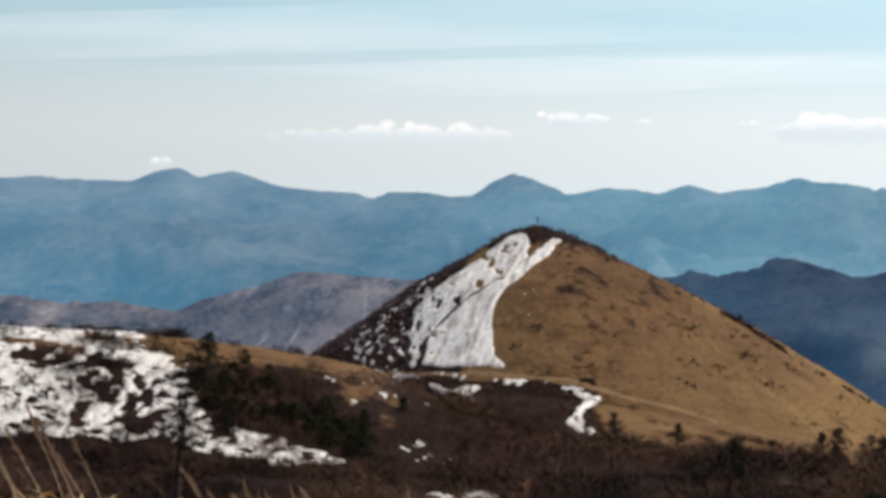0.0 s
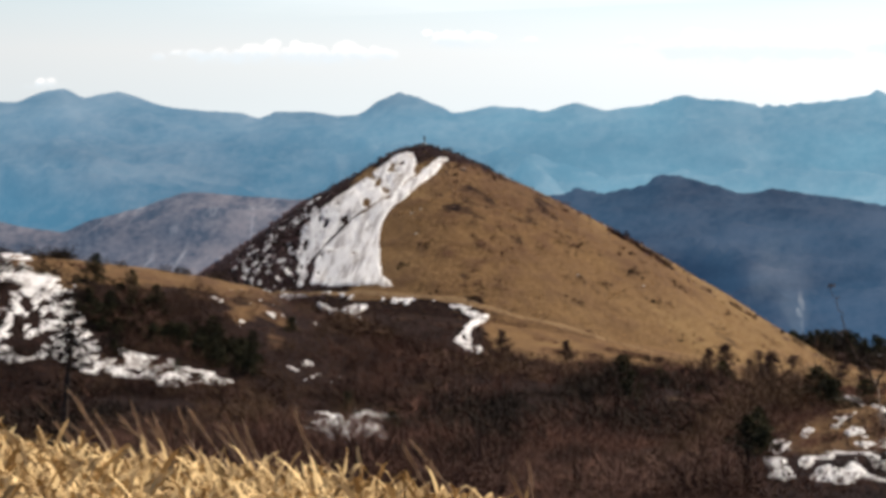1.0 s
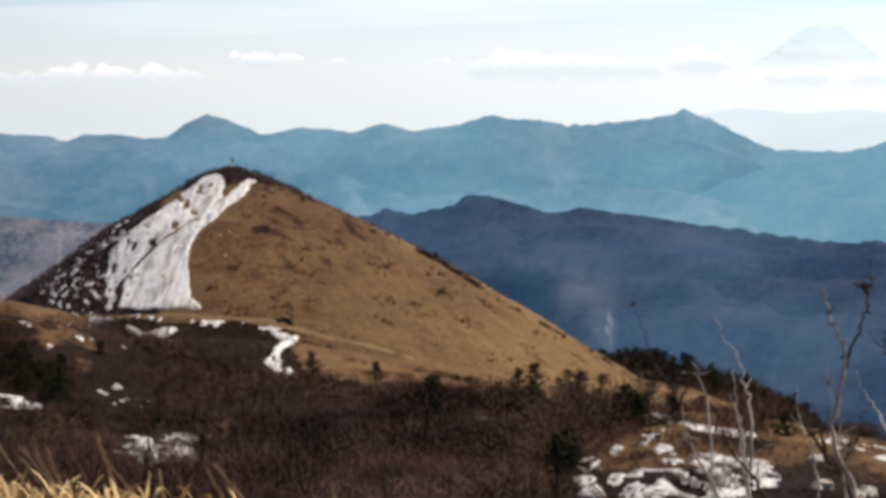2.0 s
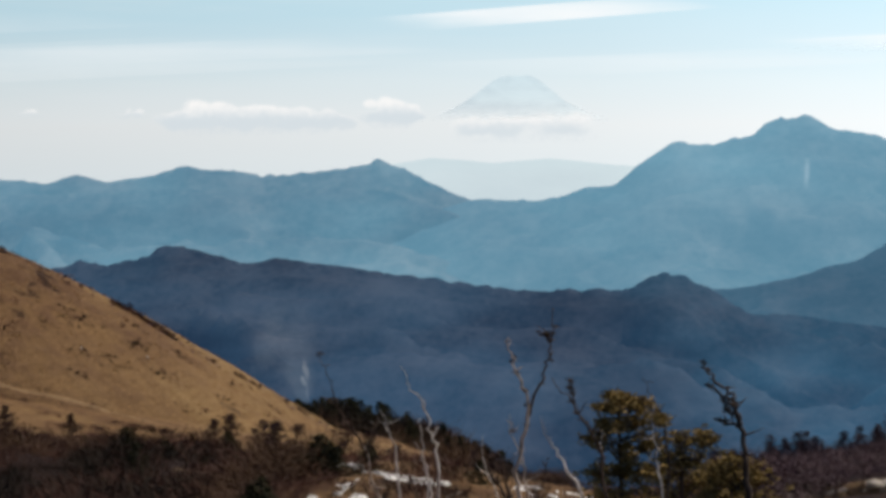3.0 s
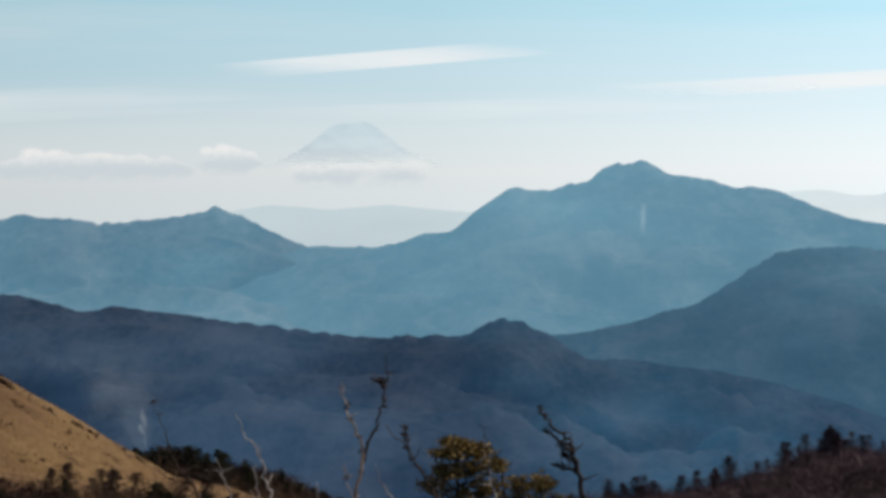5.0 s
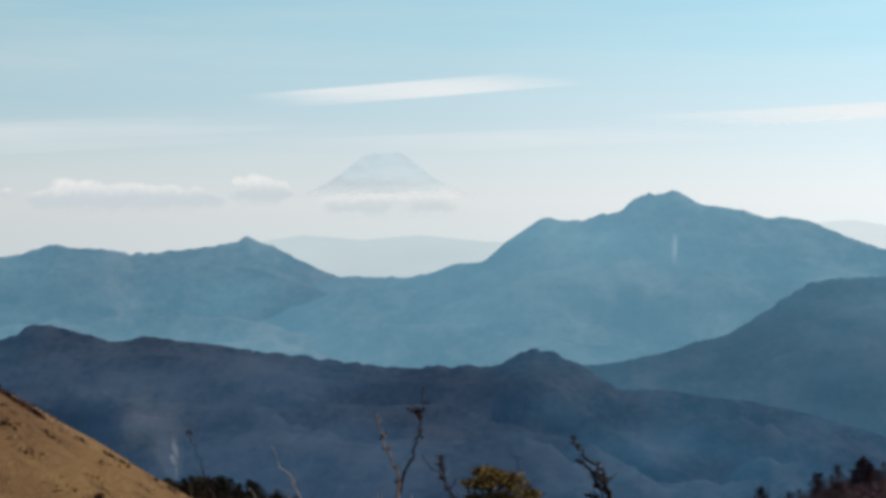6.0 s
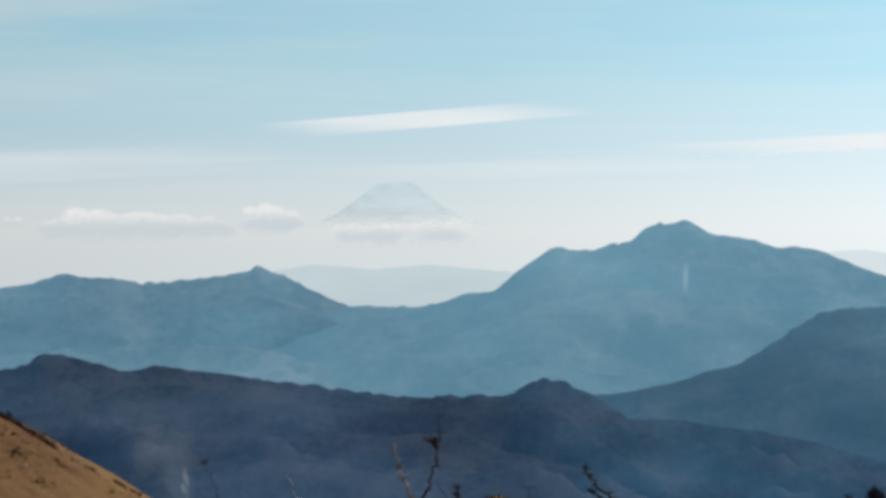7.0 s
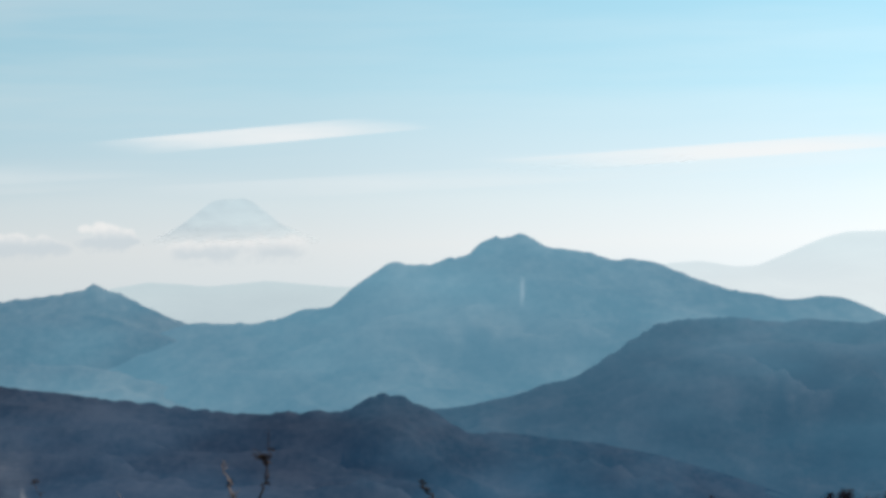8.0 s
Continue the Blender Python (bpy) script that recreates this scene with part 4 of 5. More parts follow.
snow_sheet([(-39, 330), (-38.8, 345), (-37.2, 342), (-36.6, 322), (-38, 318)], "small patch of snow in brush", land_h, cell=0.2, holes=0.4, seed=65, lift=0.12, grain=0.4, warp=0.6)
snow_sheet([(-8, 172), (2, 172), (5, 150), (-4, 158)], "scraps of snow on a grassy bench", land_h, cell=0.18, holes=0.66, seed=51, lift=0.1, grain=0.3)
snow_sheet(turned([(1.6, 300), (5.5, 312), (6.5, 290), (3.5, 272), (1.8, 280)]), "broken snow among pale rocks and brush", land_h, cell=0.3, holes=0.72, seed=53, grain=0.6)


# ---------------------------------------------------------------- footpath
def footpath(points, width, height, label):
    p = np.array(points, dtype=float)
    t = np.linspace(0, len(p) - 1, 26 * len(p))
    x, y = np.interp(t, np.arange(len(p)), p[:, 0]), np.interp(t, np.arange(len(p)), p[:, 1])
    dx, dy = np.gradient(x), np.gradient(y)
    n = np.hypot(dx, dy)
    w = np.linspace(-0.5, 0.5, 5)
    wide = width * (1 + 0.5 * fbm(t * 2, t * 0, 2, 77))
    gx_ = x[:, None] - (dy / n * wide)[:, None] * w
    gy_ = y[:, None] + (dx / n * wide)[:, None] * w
    z = height(gx_, gy_) + 0.14 - 0.2 * np.abs(w)[None]
    thing("footpath", mesh_of("footpath", np.stack([gx_, gy_, z], 2).reshape(-1, 3), grid_faces(*gx_.shape), True), M_EARTH, label, "path", kind="structure")


footpath([(-162, 644), (-150, 638.5), (-136, 634.5), (-125, 633.5), (-115, 632), (-106, 633), (-100, 634), (-92, 632.5), (-84, 630)], 1.3, land_h, "trodden brown footpath along the foot of the hill")


# ---------------------------------------------------------------- brush and grass that nobody could count
def bush_proto(rng, twigs, high, wide, thick, forks=2):
    """A bare bush: many thin, forked twigs that fan out into a rounded, broken crown."""
    vs, fs = [], []
    for _ in range(twigs):
        a, s = rng.uniform(0, 2 * np.pi), rng.uniform(0, 1) ** 0.6
        foot = np.array([0.2 * wide * s * np.cos(a), 0.2 * wide * s * np.sin(a), -0.15])
        a += rng.normal(0, 0.5)
        tip = np.array([0.55 * wide * s * np.cos(a), 0.55 * wide * s * np.sin(a), high * (1.05 - 0.75 * s * s) * rng.uniform(0.55, 1.05)])
        mid = foot * 0.4 + tip * 0.6 + rng.normal(0, 0.08 * high, 3)
        start = foot
        sprays = [mid + (tip - mid) * rng.uniform(0.1, 0.9) + rng.normal(0, 0.19 * wide, 3) * (1, 1, 0.55) for _ in range(forks)]
        for end in [mid, tip] + sprays:
            b = rng.uniform(0, np.pi)
            side = np.array([np.cos(b), np.sin(b), rng.normal(0, 0.4)]) * thick * rng.uniform(0.6, 1.4)
            k = len(vs)
            vs += [start - side, start + side, end]
            fs += [(k, k + 1, k + 2)]
            start = mid
    return np.array(vs), np.array(fs)


rng = np.random.default_rng(11)
bushes = [bush_proto(rng, 12, 1.15, 2.6, 0.016, 7) for _ in range(8)]
near_bushes = [bush_proto(rng, 24, 1.1, 2.3, 0.007, 8) for _ in range(8)]
slope_bushes = [bush_proto(rng, 8, 1.25, 2.2, 0.026, 4) for _ in range(8)]
bench_bushes = [bush_proto(rng, 12, 1.0, 2.0, 0.02, 4) for _ in range(8)]
low_bushes = [bush_proto(rng, 5, 0.55, 0.95, 0.06) for _ in range(6)]


def brush_field(name, az0, az1, r0, r1, count, label, size, bare, seed):
    """Brush over a sector of the ground, thinner where grass or snow lies open."""
    g = np.random.default_rng(seed)
    az, r = g.uniform(az0, az1, count), np.sqrt(g.uniform(r0 * r0, r1 * r1, count))
    x, y = polar(az, r)
    keep = (straw_map(x, y) + 0.5 * fbm(x / 9, y / 40, 3, seed)) < bare
    for sheet in [o for o in scene.objects if o.name.startswith("snow_patch")]:
        co = np.empty(len(sheet.data.vertices) * 3)
        sheet.data.vertices.foreach_get("co", co)
        co = co.reshape(-1, 3) + np.array(sheet.location)
        cells = set(map(tuple, np.floor(co[:, :2] / 1.5).astype(int)))
        free = g.uniform(0, 1, count) < (0.5 if size < 0.65 else 0.6 if r1 < 200 else 0.07)
        for back in ((0, 1.5) if 395 < r1 < 445 or r1 < 200 else (0, 3, 6, 10, 15, 21, 28, 36, 46, 58)):
            bx, by = np.floor(x * (1 + back / r) / 1.5).astype(int), np.floor(y * (1 + back / r) / 1.5).astype(int)
            keep &= free | (r > 480) & (back > 10) | np.array([q not in cells for q in zip(bx.tolist(), by.tolist())])
    x, y = x[keep], y[keep]
    hue = 1.25 * fbm(x / 11, y / 95, 3, seed + 40) + g.normal(0, 0.14, len(x)) - 0.05
    purple, tan = az0 > 0.1, r1 > 900
    for lo, hi, mat, words in ((-9, -0.3, M_BRUSH_DARK, "dark evergreen-tinged scrub"), (-0.3, 0.12, M_LARCH if purple else M_BRUSH_TAN if tan else M_BRUSH, label), (0.12, 0.36, M_LARCH if purple else M_BRUSH_GREY, "pale grey-brown leafless bushes"), (0.36, 9, M_LARCH if purple else M_BRUSH_TAN, "bushes with clinging dead leaves")):
        sel = (hue > lo) & (hue <= hi)
        if not sel.any():
            continue
        p = np.stack([x[sel], y[sel], land_h(x[sel], y[sel])], 1)
        v, f = scattered(bench_bushes if r1 in (184, 190) else low_bushes if r1 == 652 else slope_bushes if size < 0.65 else near_bushes if r1 < 260 else bushes, p, g.uniform(0.5, 1.35, len(p)) * size * np.clip((660 - np.hypot(x[sel], y[sel])) / 130, 0.42 if r1 < 700 else 1.0, 1.0) * np.clip(1.05 + 1.2 * fbm(x[sel] / 9, y[sel] / 45, 3, seed + 80), 0.45, 2.0), g)
        thing(name, mesh_of(name, v, f), mat, words, "brush", kind="stuff")


brush_field("brush", -20.8, -5.5, 95, 230, 1500, "thick bare winter brush below a grassy edge", 1.3, 0.9, 60)
brush_field("brush", -20.8, -12, 230, 470, 2800, "dense bare dark brown winter brush", 1.5, 0.5, 61)
brush_field("brush", -20.5, -11.5, 372, 434, 4600, "bare bushes on a snow-patched slope", 0.64, 0.62, 70)
brush_field("brush", -14.2, -9.8, 585, 652, 2600, "dark brush on the bank below the hill", 2.6, 0.6, 71)
brush_field("brush", -13, -4, 230, 655, 4500, "dense bare red-brown winter brush", 1.75, 0.55, 62)
brush_field("brush", -7, 0, 260, 560, 1800, "bare brown winter brush", 1.3, 0.6, 63)
brush_field("brush", 0.2, 9.2, 250, 400, 1300, "bare purple-brown winter brush", 1.2, 0.7, 64)
brush_field("brush", 0.4, 10, 395, 490, 2300, "thick purple-brown brush between larches", 1.75, 0.9, 68)
brush_field("brush", -8, 3, 90, 190, 1150, "scattered bare twiggy bushes on a bench", 0.6, 1.6, 65)
brush_field("brush", -7.2, -3.2, 140, 184, 620, "dark twiggy bushes between lumps of snow", 0.6, 2.0, 69)
brush_field("brush", -6.4, -1.6, 790, 920, 1700, "bare brown scrub behind the hill's shoulder", 2.3, 0.9, 66)
brush_field("brush", -16, -13, 440, 640, 700, "bare brown winter brush", 0.9, 0.6, 67)


def hill_stuff(name, count, where, protos, size, material, label, category, seed):
    g = np.random.default_rng(seed)
    dx, dy = g.uniform(-70, 105, count), g.uniform(-70, 25, count)
    keep = where(dx, dy, g)
    dx, dy = dx[keep], dy[keep]
    p = np.stack([dx + HILL_X, dy + HILL_Y, hill_h(dx, dy)], 1)
    v, f = scattered(protos, p, g.uniform(0.5, 1.4, len(p)) * size, g)
    thing(name, mesh_of(name, v, f), material, label, category, kind="stuff")


def off_snow(dx, dy):
    return ~inside(dx + 0.8 * fbm(dx / 3, dy / 3, 3, 3), dy, BAND_TRACK) & (~inside(dx, dy, BAND_UPPER) | (fbm(dx / 0.8, dy / 2.5, 3, 6) > 0.3))


def heath_where(dx, dy, g):
    west = (dx < -12.5 - 0.12 * (dy + 15) + g.normal(0, 2.0, len(dx))) & (np.hypot(dx, dy) < 62)
    top = (np.hypot(dx - 2, dy) < 11 + g.normal(0, 3, len(dx)))
    rim = (np.abs(dy + 1) < 4) & (dx > 0) & (dx < 95) & (g.uniform(0, 1, len(dx)) < 0.16)
    return (west | top | rim) & off_snow(dx, dy)


hill_stuff("heath", 20000, heath_where, low_bushes, 1.25, M_HEATH, "low dark red-brown heath scrub on the hill", "heath", 71)
hill_stuff("bush", 3200, lambda dx, dy, g: (dx > 2) & off_snow(dx, dy) & (fbm(dx / 7, dy / 7, 3, 5) > 0.34), low_bushes, 1.35, M_BRUSH, "scattered small dark bushes on the grassy hill", "bush", 72)
hill_stuff("tussock", 4500, lambda dx, dy, g: (dx > -8) & off_snow(dx, dy), [bush_proto(rng, 5, 0.22, 0.8, 0.06) for _ in range(4)], 1.0, M_TUSSOCK, "tussocks of dry golden grass on the hill", "grass", 73)


def clumps(name, spots, protos, material, label, seed, thick=2.2):
    """Small stands of scrub round given places: x, y, radius and size."""
    g = np.random.default_rng(seed)
    places, sizes = [], []
    for x, y, rad, size in spots:
        for _ in range(int(4 + thick * rad * rad)):
            px, py = x + g.normal(0, 0.6 * rad), y + g.normal(0, 0.6 * rad)
            places.append((px, py, float(land_h(px, py))))
            sizes.append(size * g.uniform(0.5, 1.3))
    v, f = scattered(protos, np.array(places), np.array(sizes), g)
    thing(name, mesh_of(name, v, f), material, label, "bush", kind="stuff")


clumps("bush", [(HILL_X + a, HILL_Y + b, 1.35 * r, s) for a, b, r, s in [
    (33.5, -21.8, 2.6, 0.9), (36, -34.5, 1.6, 0.9), (45.5, -20.9, 1.5, 1.3), (51.3, -13, 1.2, 1.1), (49.7, -29.9, 1.0, 1.1), (37.1, -42.9, 1.0, 1.0), (41.4, -33.1, 2.2, 0.8), (20.1, -27.6, 0.8, 1.0),
    (8.3, -36.6, 0.8, 1.3), (5.6, -42.2, 0.9, 1.1), (28, -30, 1.5, 0.7), (56, -38, 1.2, 0.8), (62, -25, 1.3, 0.8), (24, -45, 1.2, 0.7)]], low_bushes, M_BRUSH_DARK, "dark scrub patches on the grassy hill", 75, 4.0)
clumps("bush", [(*polar(a, r), rad, s) for a, r, rad, s in ((-18.86, 432, 1.6, 1.0), (-18.35, 433, 1.4, 0.8), (-17.6, 434, 2.2, 1.5), (-17.45, 434, 1.5, 1.2), (-15.64, 437, 1.6, 0.9), (-14.97, 440, 1.0, 0.9), (-19.4, 431, 1.6, 0.8), (-16.6, 434, 1.0, 0.7), (-18.6, 424, 2.5, 0.9), (-18.2, 422, 2.5, 0.9), (-19.0, 412, 2.4, 0.8), (-17.4, 412, 2.0, 0.8))], bushes, M_BRUSH_DARK, "dark bushes along a snowy crest", 78, 2.4)
clumps("bush", [(HILL_X + 37 + 1.4 * k, HILL_Y + 0.5, 1.0, 2.7 - 0.15 * abs(k - 3)) for k in range(9)] + [(HILL_X + a, HILL_Y + 0.5, 0.8, 1.5) for a in (56, 61, 64, 70, 73, 79, 82, 86, 90)], low_bushes, M_BRUSH, "dark bushes along the hill's shoulder", 76, 5.0)
clumps("bush", [(-89.6, 619.6, 3.6, 1.0), (-86, 618, 3.0, 1.0), (-102.7, 610, 1.6, 0.9), (-116.8, 628.2, 1.8, 0.7), (-112.8, 629, 1.5, 0.7), (-100.6, 634, 1.2, 0.7), (-97, 612, 1.8, 1.0), (-78, 612, 2.4, 0.9), (-95, 622, 1.4, 0.8), (-107, 620, 1.6, 0.7)], bushes, M_BRUSH, "dark brush clumps on the tan grass below the hill", 77, 1.6)


snow_rng = np.random.default_rng(83)
clumps("bush", [(*polar(snow_rng.uniform(-20.2, -16.6), snow_rng.uniform(390, 431)), snow_rng.uniform(0.6, 1.5), snow_rng.uniform(0.5, 1.0)) for _ in range(110)], low_bushes, M_BRUSH, "bare twigs poking through snow", 84, 1.6)
clumps("bush", [(*polar(snow_rng.uniform(-20.4, -16.3), snow_rng.uniform(388, 430)), snow_rng.uniform(0.8, 1.8), snow_rng.uniform(0.9, 1.6)) for _ in range(36)], slope_bushes, M_BRUSH_DARK, "dark branching bushes standing in snow", 85, 0.9)
foot_rng = np.random.default_rng(79)
clumps("bush", [(*polar(foot_rng.uniform(-11.2, -4.8), foot_rng.uniform(560, 612)), foot_rng.uniform(1.2, 3.4), foot_rng.uniform(1.0, 2.0)) for _ in range(26)], bushes, M_BRUSH, "dark bushes reaching out into tan grass", 80, 1.1)


def leaf_proto(rng, long, wide, curl):
    """One dry, folded, bent grass leaf."""
    n, a = 5, rng.uniform(0, 2 * np.pi)
    s = np.linspace(0, 1, n)
    out = long * s * rng.uniform(0.3, 0.9)
    up = long * (s * rng.uniform(0.35, 1.0) - curl * rng.uniform(0.5, 1.2) * s ** 2.5)
    w = wide * np.sin(np.pi * np.clip(s * 0.85 + 0.12, 0, 1)) * 0.5
    mid = np.stack([out * np.cos(a), out * np.sin(a), up], 1)
    tw = a + np.pi / 2 + np.linspace(0, rng.normal(0, 1.0), n)
    side = np.stack([np.cos(tw), np.sin(tw), np.full(n, rng.normal(0, 0.4))], 1) * w[:, None]
    v = np.concatenate([mid - side, mid + side])
    f = []
    for i in range(n - 1):
        f += [(i, i + 1, n + i + 1), (i, n + i + 1, n + i)]
    return v, np.array(f)


leaves = [leaf_proto(rng, rng.uniform(0.14, 0.34), rng.uniform(0.016, 0.032), rng.uniform(0.35, 0.95)) for _ in range(40)]
g_az, g_r = rng.uniform(-21.5, -9.5, 36000), np.sqrt(rng.uniform(17 ** 2, 27 ** 2, 36000))
g_x, g_y = polar(g_az, g_r)
thin = rng.uniform(0, 1, len(g_x)) < np.clip((-9.8 - g_az) / 1.5, 0.04, 1)
g_x, g_y = g_x[thin], g_y[thin]
tall = 0.47 * (1 + 0.35 * fbm(g_x / 0.9, g_y / 0.9, 3, 90))
g_z = ground_h(g_x, g_y) + tall * rng.uniform(0.05, 1.0, len(g_x)) ** 0.6
v, f = scattered(leaves, np.stack([g_x, g_y, g_z], 1), rng.uniform(0.6, 1.3, len(g_x)), rng, 0.25)
thing("grass", mesh_of("grass", v, f, True), M_STRAW, "thick tangled straw-coloured dry grass", "grass", kind="stuff")


# ---------------------------------------------------------------- plume grass
def plume_grass(az, r, high, lean, seed):
    g = np.random.default_rng(seed)
    x, y = polar(az, r)
    ob = base("plume_grass", pose(x, y, float(ground_h(x, y)), 0, 0, -az), "tall dry plume grass stalk leaning in the wind", "grass stalk", "plume grass stalks")
    s = np.linspace(0, 1, 8)
    bend = lean * high * s ** 1.6
    pts = np.stack([-bend, 0.05 * g.normal() * s, high * s * (1 - 0.12 * abs(lean) * s)], 1)
    part("stem", mesh_of("stem", *tube(pts, 0.006, 0.003, 5), True), M_PLUME, ob)
    tip, way = pts[-1], pts[-1] - pts[-3]
    way /= np.linalg.norm(way)
    pieces = []
    for k in range(40):
        q = tip + way * g.uniform(-0.12, 0.2)
        d = way * g.uniform(0.7, 1.2) + g.normal(0, 0.22, 3)
        e = q + d * g.uniform(0.04, 0.1)
        w = np.cross(d, (0.2, 1, 0.1)) * 0.005
        pieces.append((np.array([q - w, q + w, e]), np.array([(0, 1, 2)])))
    part("plume", mesh_of("plume", *joined(pieces)), M_PLUME, ob)


for k in range(9):
    plume_grass(-20.0 + 0.22 * k + rng.normal(0, 0.08), 24.5 + rng.uniform(-1, 1.5), rng.uniform(1.0, 1.22), rng.uniform(0.25, 0.42), 300 + k)
for k in range(22):
    plume_grass(-16.6 + 3.0 * rng.uniform(0, 1) ** 0.9, 26 + rng.uniform(-1, 2.5), rng.uniform(0.74, 0.96), rng.uniform(0.2, 0.6), 330 + k)
for k, a in enumerate((-10.6, -9.9, -9.6, -12.4, -13.2, -11.2)):
    plume_grass(a, 24 + rng.uniform(-1, 2), rng.uniform(0.7, 0.95), rng.uniform(-0.1, 0.7), 390 + k)


# ---------------------------------------------------------------- trees
def needle_clump(g, place, size, count):
    """A tuft of short needles as small crossing blades."""
    d = g.normal(0, 1, (count, 3))
    d /= np.linalg.norm(d, axis=1)[:, None]
    d[:, 2] = np.abs(d[:, 2]) * 0.8 - 0.1
    e = np.cross(d, g.normal(0, 1, (count, 3)))
    e *= size * 0.14 / (np.linalg.norm(e, axis=1)[:, None] + 1e-6)
    o = np.array(place) + g.normal(0, 0.3 * size, (count, 3)) * (1, 1, 0.5)
    v = np.stack([o - e, o + e, o + d * size * 0.7 + e * 0.3], 1).reshape(-1, 3)
    return v, np.arange(count * 3).reshape(-1, 3)


def fir(high, wide, seed):
    """A small dark fir: trunk and drooping tiers of needles."""
    g = np.random.default_rng(seed)
    ob = base("fir_tree", pose(0, 0, 0), "small dark green fir standing in brush", "tree", "small firs")
    part("trunk", mesh_of("trunk", *tube(crooked(g, (0, 0, -0.3), (0, 0, 1), high * 1.02, 6, 0.03), 0.035 * high, 0.01, 6), True), M_BARK, ob)
    pieces = []
    for k in range(int(60 * high)):
        h = g.uniform(0.06, 1.0) ** 1.2
        rad = wide * 0.5 * (1.04 - h) ** 0.55 * g.uniform(0.1, 1.15) * (1 + 0.3 * math.sin(9 * h + seed))
        a = g.uniform(0, 2 * np.pi)
        pieces.append(needle_clump(g, (rad * np.cos(a), rad * np.sin(a), h * high - 0.15 * rad), 0.42, 8))
    part("crown", mesh_of("crown", *joined(pieces)), M_NEEDLE, ob)
    return ob


def larch(high, seed, twig=0.02, name="larch_tree", label="bare winter larch with fine dark twigs", group="bare larches", bark=None, wood=None, limbs_per_m=26, spread=0.62, girth=0.013):
    """A bare larch: straight trunk, level limbs, fine twigs."""
    g = np.random.default_rng(seed)
    ob = base(name, pose(0, 0, 0), label, "tree", group)
    spine = crooked(g, (0, 0, -0.3), (0, 0, 1), high + 0.3, 9, 0.035)
    part("trunk", mesh_of("trunk", *tube(spine, girth * high, 0.012, 7), True), bark or M_BARK, ob)
    sp, limbs, twigs = np.array(spine), [], []
    for k in range(int(limbs_per_m * high)):
        h = g.uniform(0.12, 0.98)
        p = np.array([np.interp(h * 9, np.arange(10), sp[:, i]) for i in range(3)])
        a, long = g.uniform(0, 2 * np.pi), spread * high * (1.03 - h) ** 0.75 * g.uniform(0.35, 1.05) + 0.1
        limb = crooked(g, p, (np.cos(a), np.sin(a), g.uniform(-0.1, 0.55)), long, 3, 0.12)
        limbs.append(tube(limb, 0.4 * twig + 0.004 * long, 0.2 * twig, 3))
        for q in limb[1:]:
            for _ in range(8):
                d = g.normal(0, 1, 3)
                d[2] = abs(d[2]) * 0.8
                e = q + d * g.uniform(0.1, 0.34)
                w = np.cross(d, (0.3, 1, 0.2))
                w *= twig / (np.linalg.norm(w) + 1e-6)
                twigs.append((np.array([q - w, q + w, e]), np.array([(0, 1, 2)])))
    tagged(part("branchwork", mesh_of("branchwork", *joined(limbs)), wood or M_LARCH, ob), kind="stuff")
    tagged(part("fine_twig", mesh_of("fine_twig", *joined(twigs)), wood or M_LARCH, ob), kind="stuff")
    return ob


def planted(protos, spots, scales, g):
    """Stand trees on the land: the first of each kind takes a place itself, the rest are copies."""
    used = set()
    for k, ((x, y), s) in enumerate(zip(spots, scales)):
        z = float(land_h(x, y))
        ob = protos[k % len(protos)]
        m = pose(x, y, z, g.normal(0, 2), g.normal(0, 2), g.uniform(0, 360))
        if ob in used:
            ob = copy_thing(ob, m)
        used.add(ob)
        ob.matrix_basis = m @ Matrix.Scale(s, 4)


g = np.random.default_rng(5)
fir_places = [(-15.2, 400), (-14.4, 405), (-13.8, 415), (-7.3, 420), (-7.15, 395), (-6.0, 470), (-5.9, 430),
              (-4.7, 172), (-5.3, 176), (-12.2, 310), (-16.6, 396), (-15.6, 392), (-11.3, 360), (-8.9, 340)]
planted([fir(2.3, 2.8, 401 + k) for k in range(5)], [polar(a, r) for a, r in fir_places], g.uniform(0.5, 0.85, len(fir_places)), g)
wood_places = [(a, g.uniform(800, 900)) for a in np.concatenate([g.uniform(-6.4, -4.9, 44), g.uniform(-5.0, -3.9, 16), g.uniform(-4.2, -2.2, 12)])]
planted([fir(3.0, 3.6, 421 + k) for k in range(3)], [(-122.2, 401.8), (-117.8, 402.1), (-113.7, 398.1), (-118, 394)], (1.1, 0.75, 0.85, 0.7), g)
planted([fir(3.4, 3.2, 471 + k) for k in range(4)], [polar(a, r) for a, r in ((-8.55, 424), (-8.36, 402), (-8.75, 440), (-6.9, 520), (-14.46, 392), (-7.9, 440), (-10.2, 455), (-5.75, 440), (-12.9, 372))], (1.15, 1.2, 0.8, 1.2, 0.85, 0.8, 0.7, 0.9, 0.7), g)
planted([fir(2.2, 2.8, 475 + k) for k in range(2)], [polar(a, r) for a, r in ((-5.45, 176), (-5.2, 171), (-6.52, 152), (-6.3, 148), (-2.92, 168))], (0.8, 0.65, 0.75, 0.6, 0.5), g)
BAND = [(-122.3, 395), (-118, 400), (-112.4, 397), (-107.3, 395), (-100.2, 391.4), (-97.1, 383), (-100, 380.6), (-107.4, 385.3), (-113, 383.7), (-119.2, 386.5)]
bx, by = g.uniform(-123, -97, 150), g.uniform(380, 401, 150)
ok = inside(bx, by, BAND)
planted([fir(1.7, 2.6, 451 + k) for k in range(4)], list(zip(bx[ok], by[ok])), g.uniform(0.5, 1.1, int(ok.sum())), g)
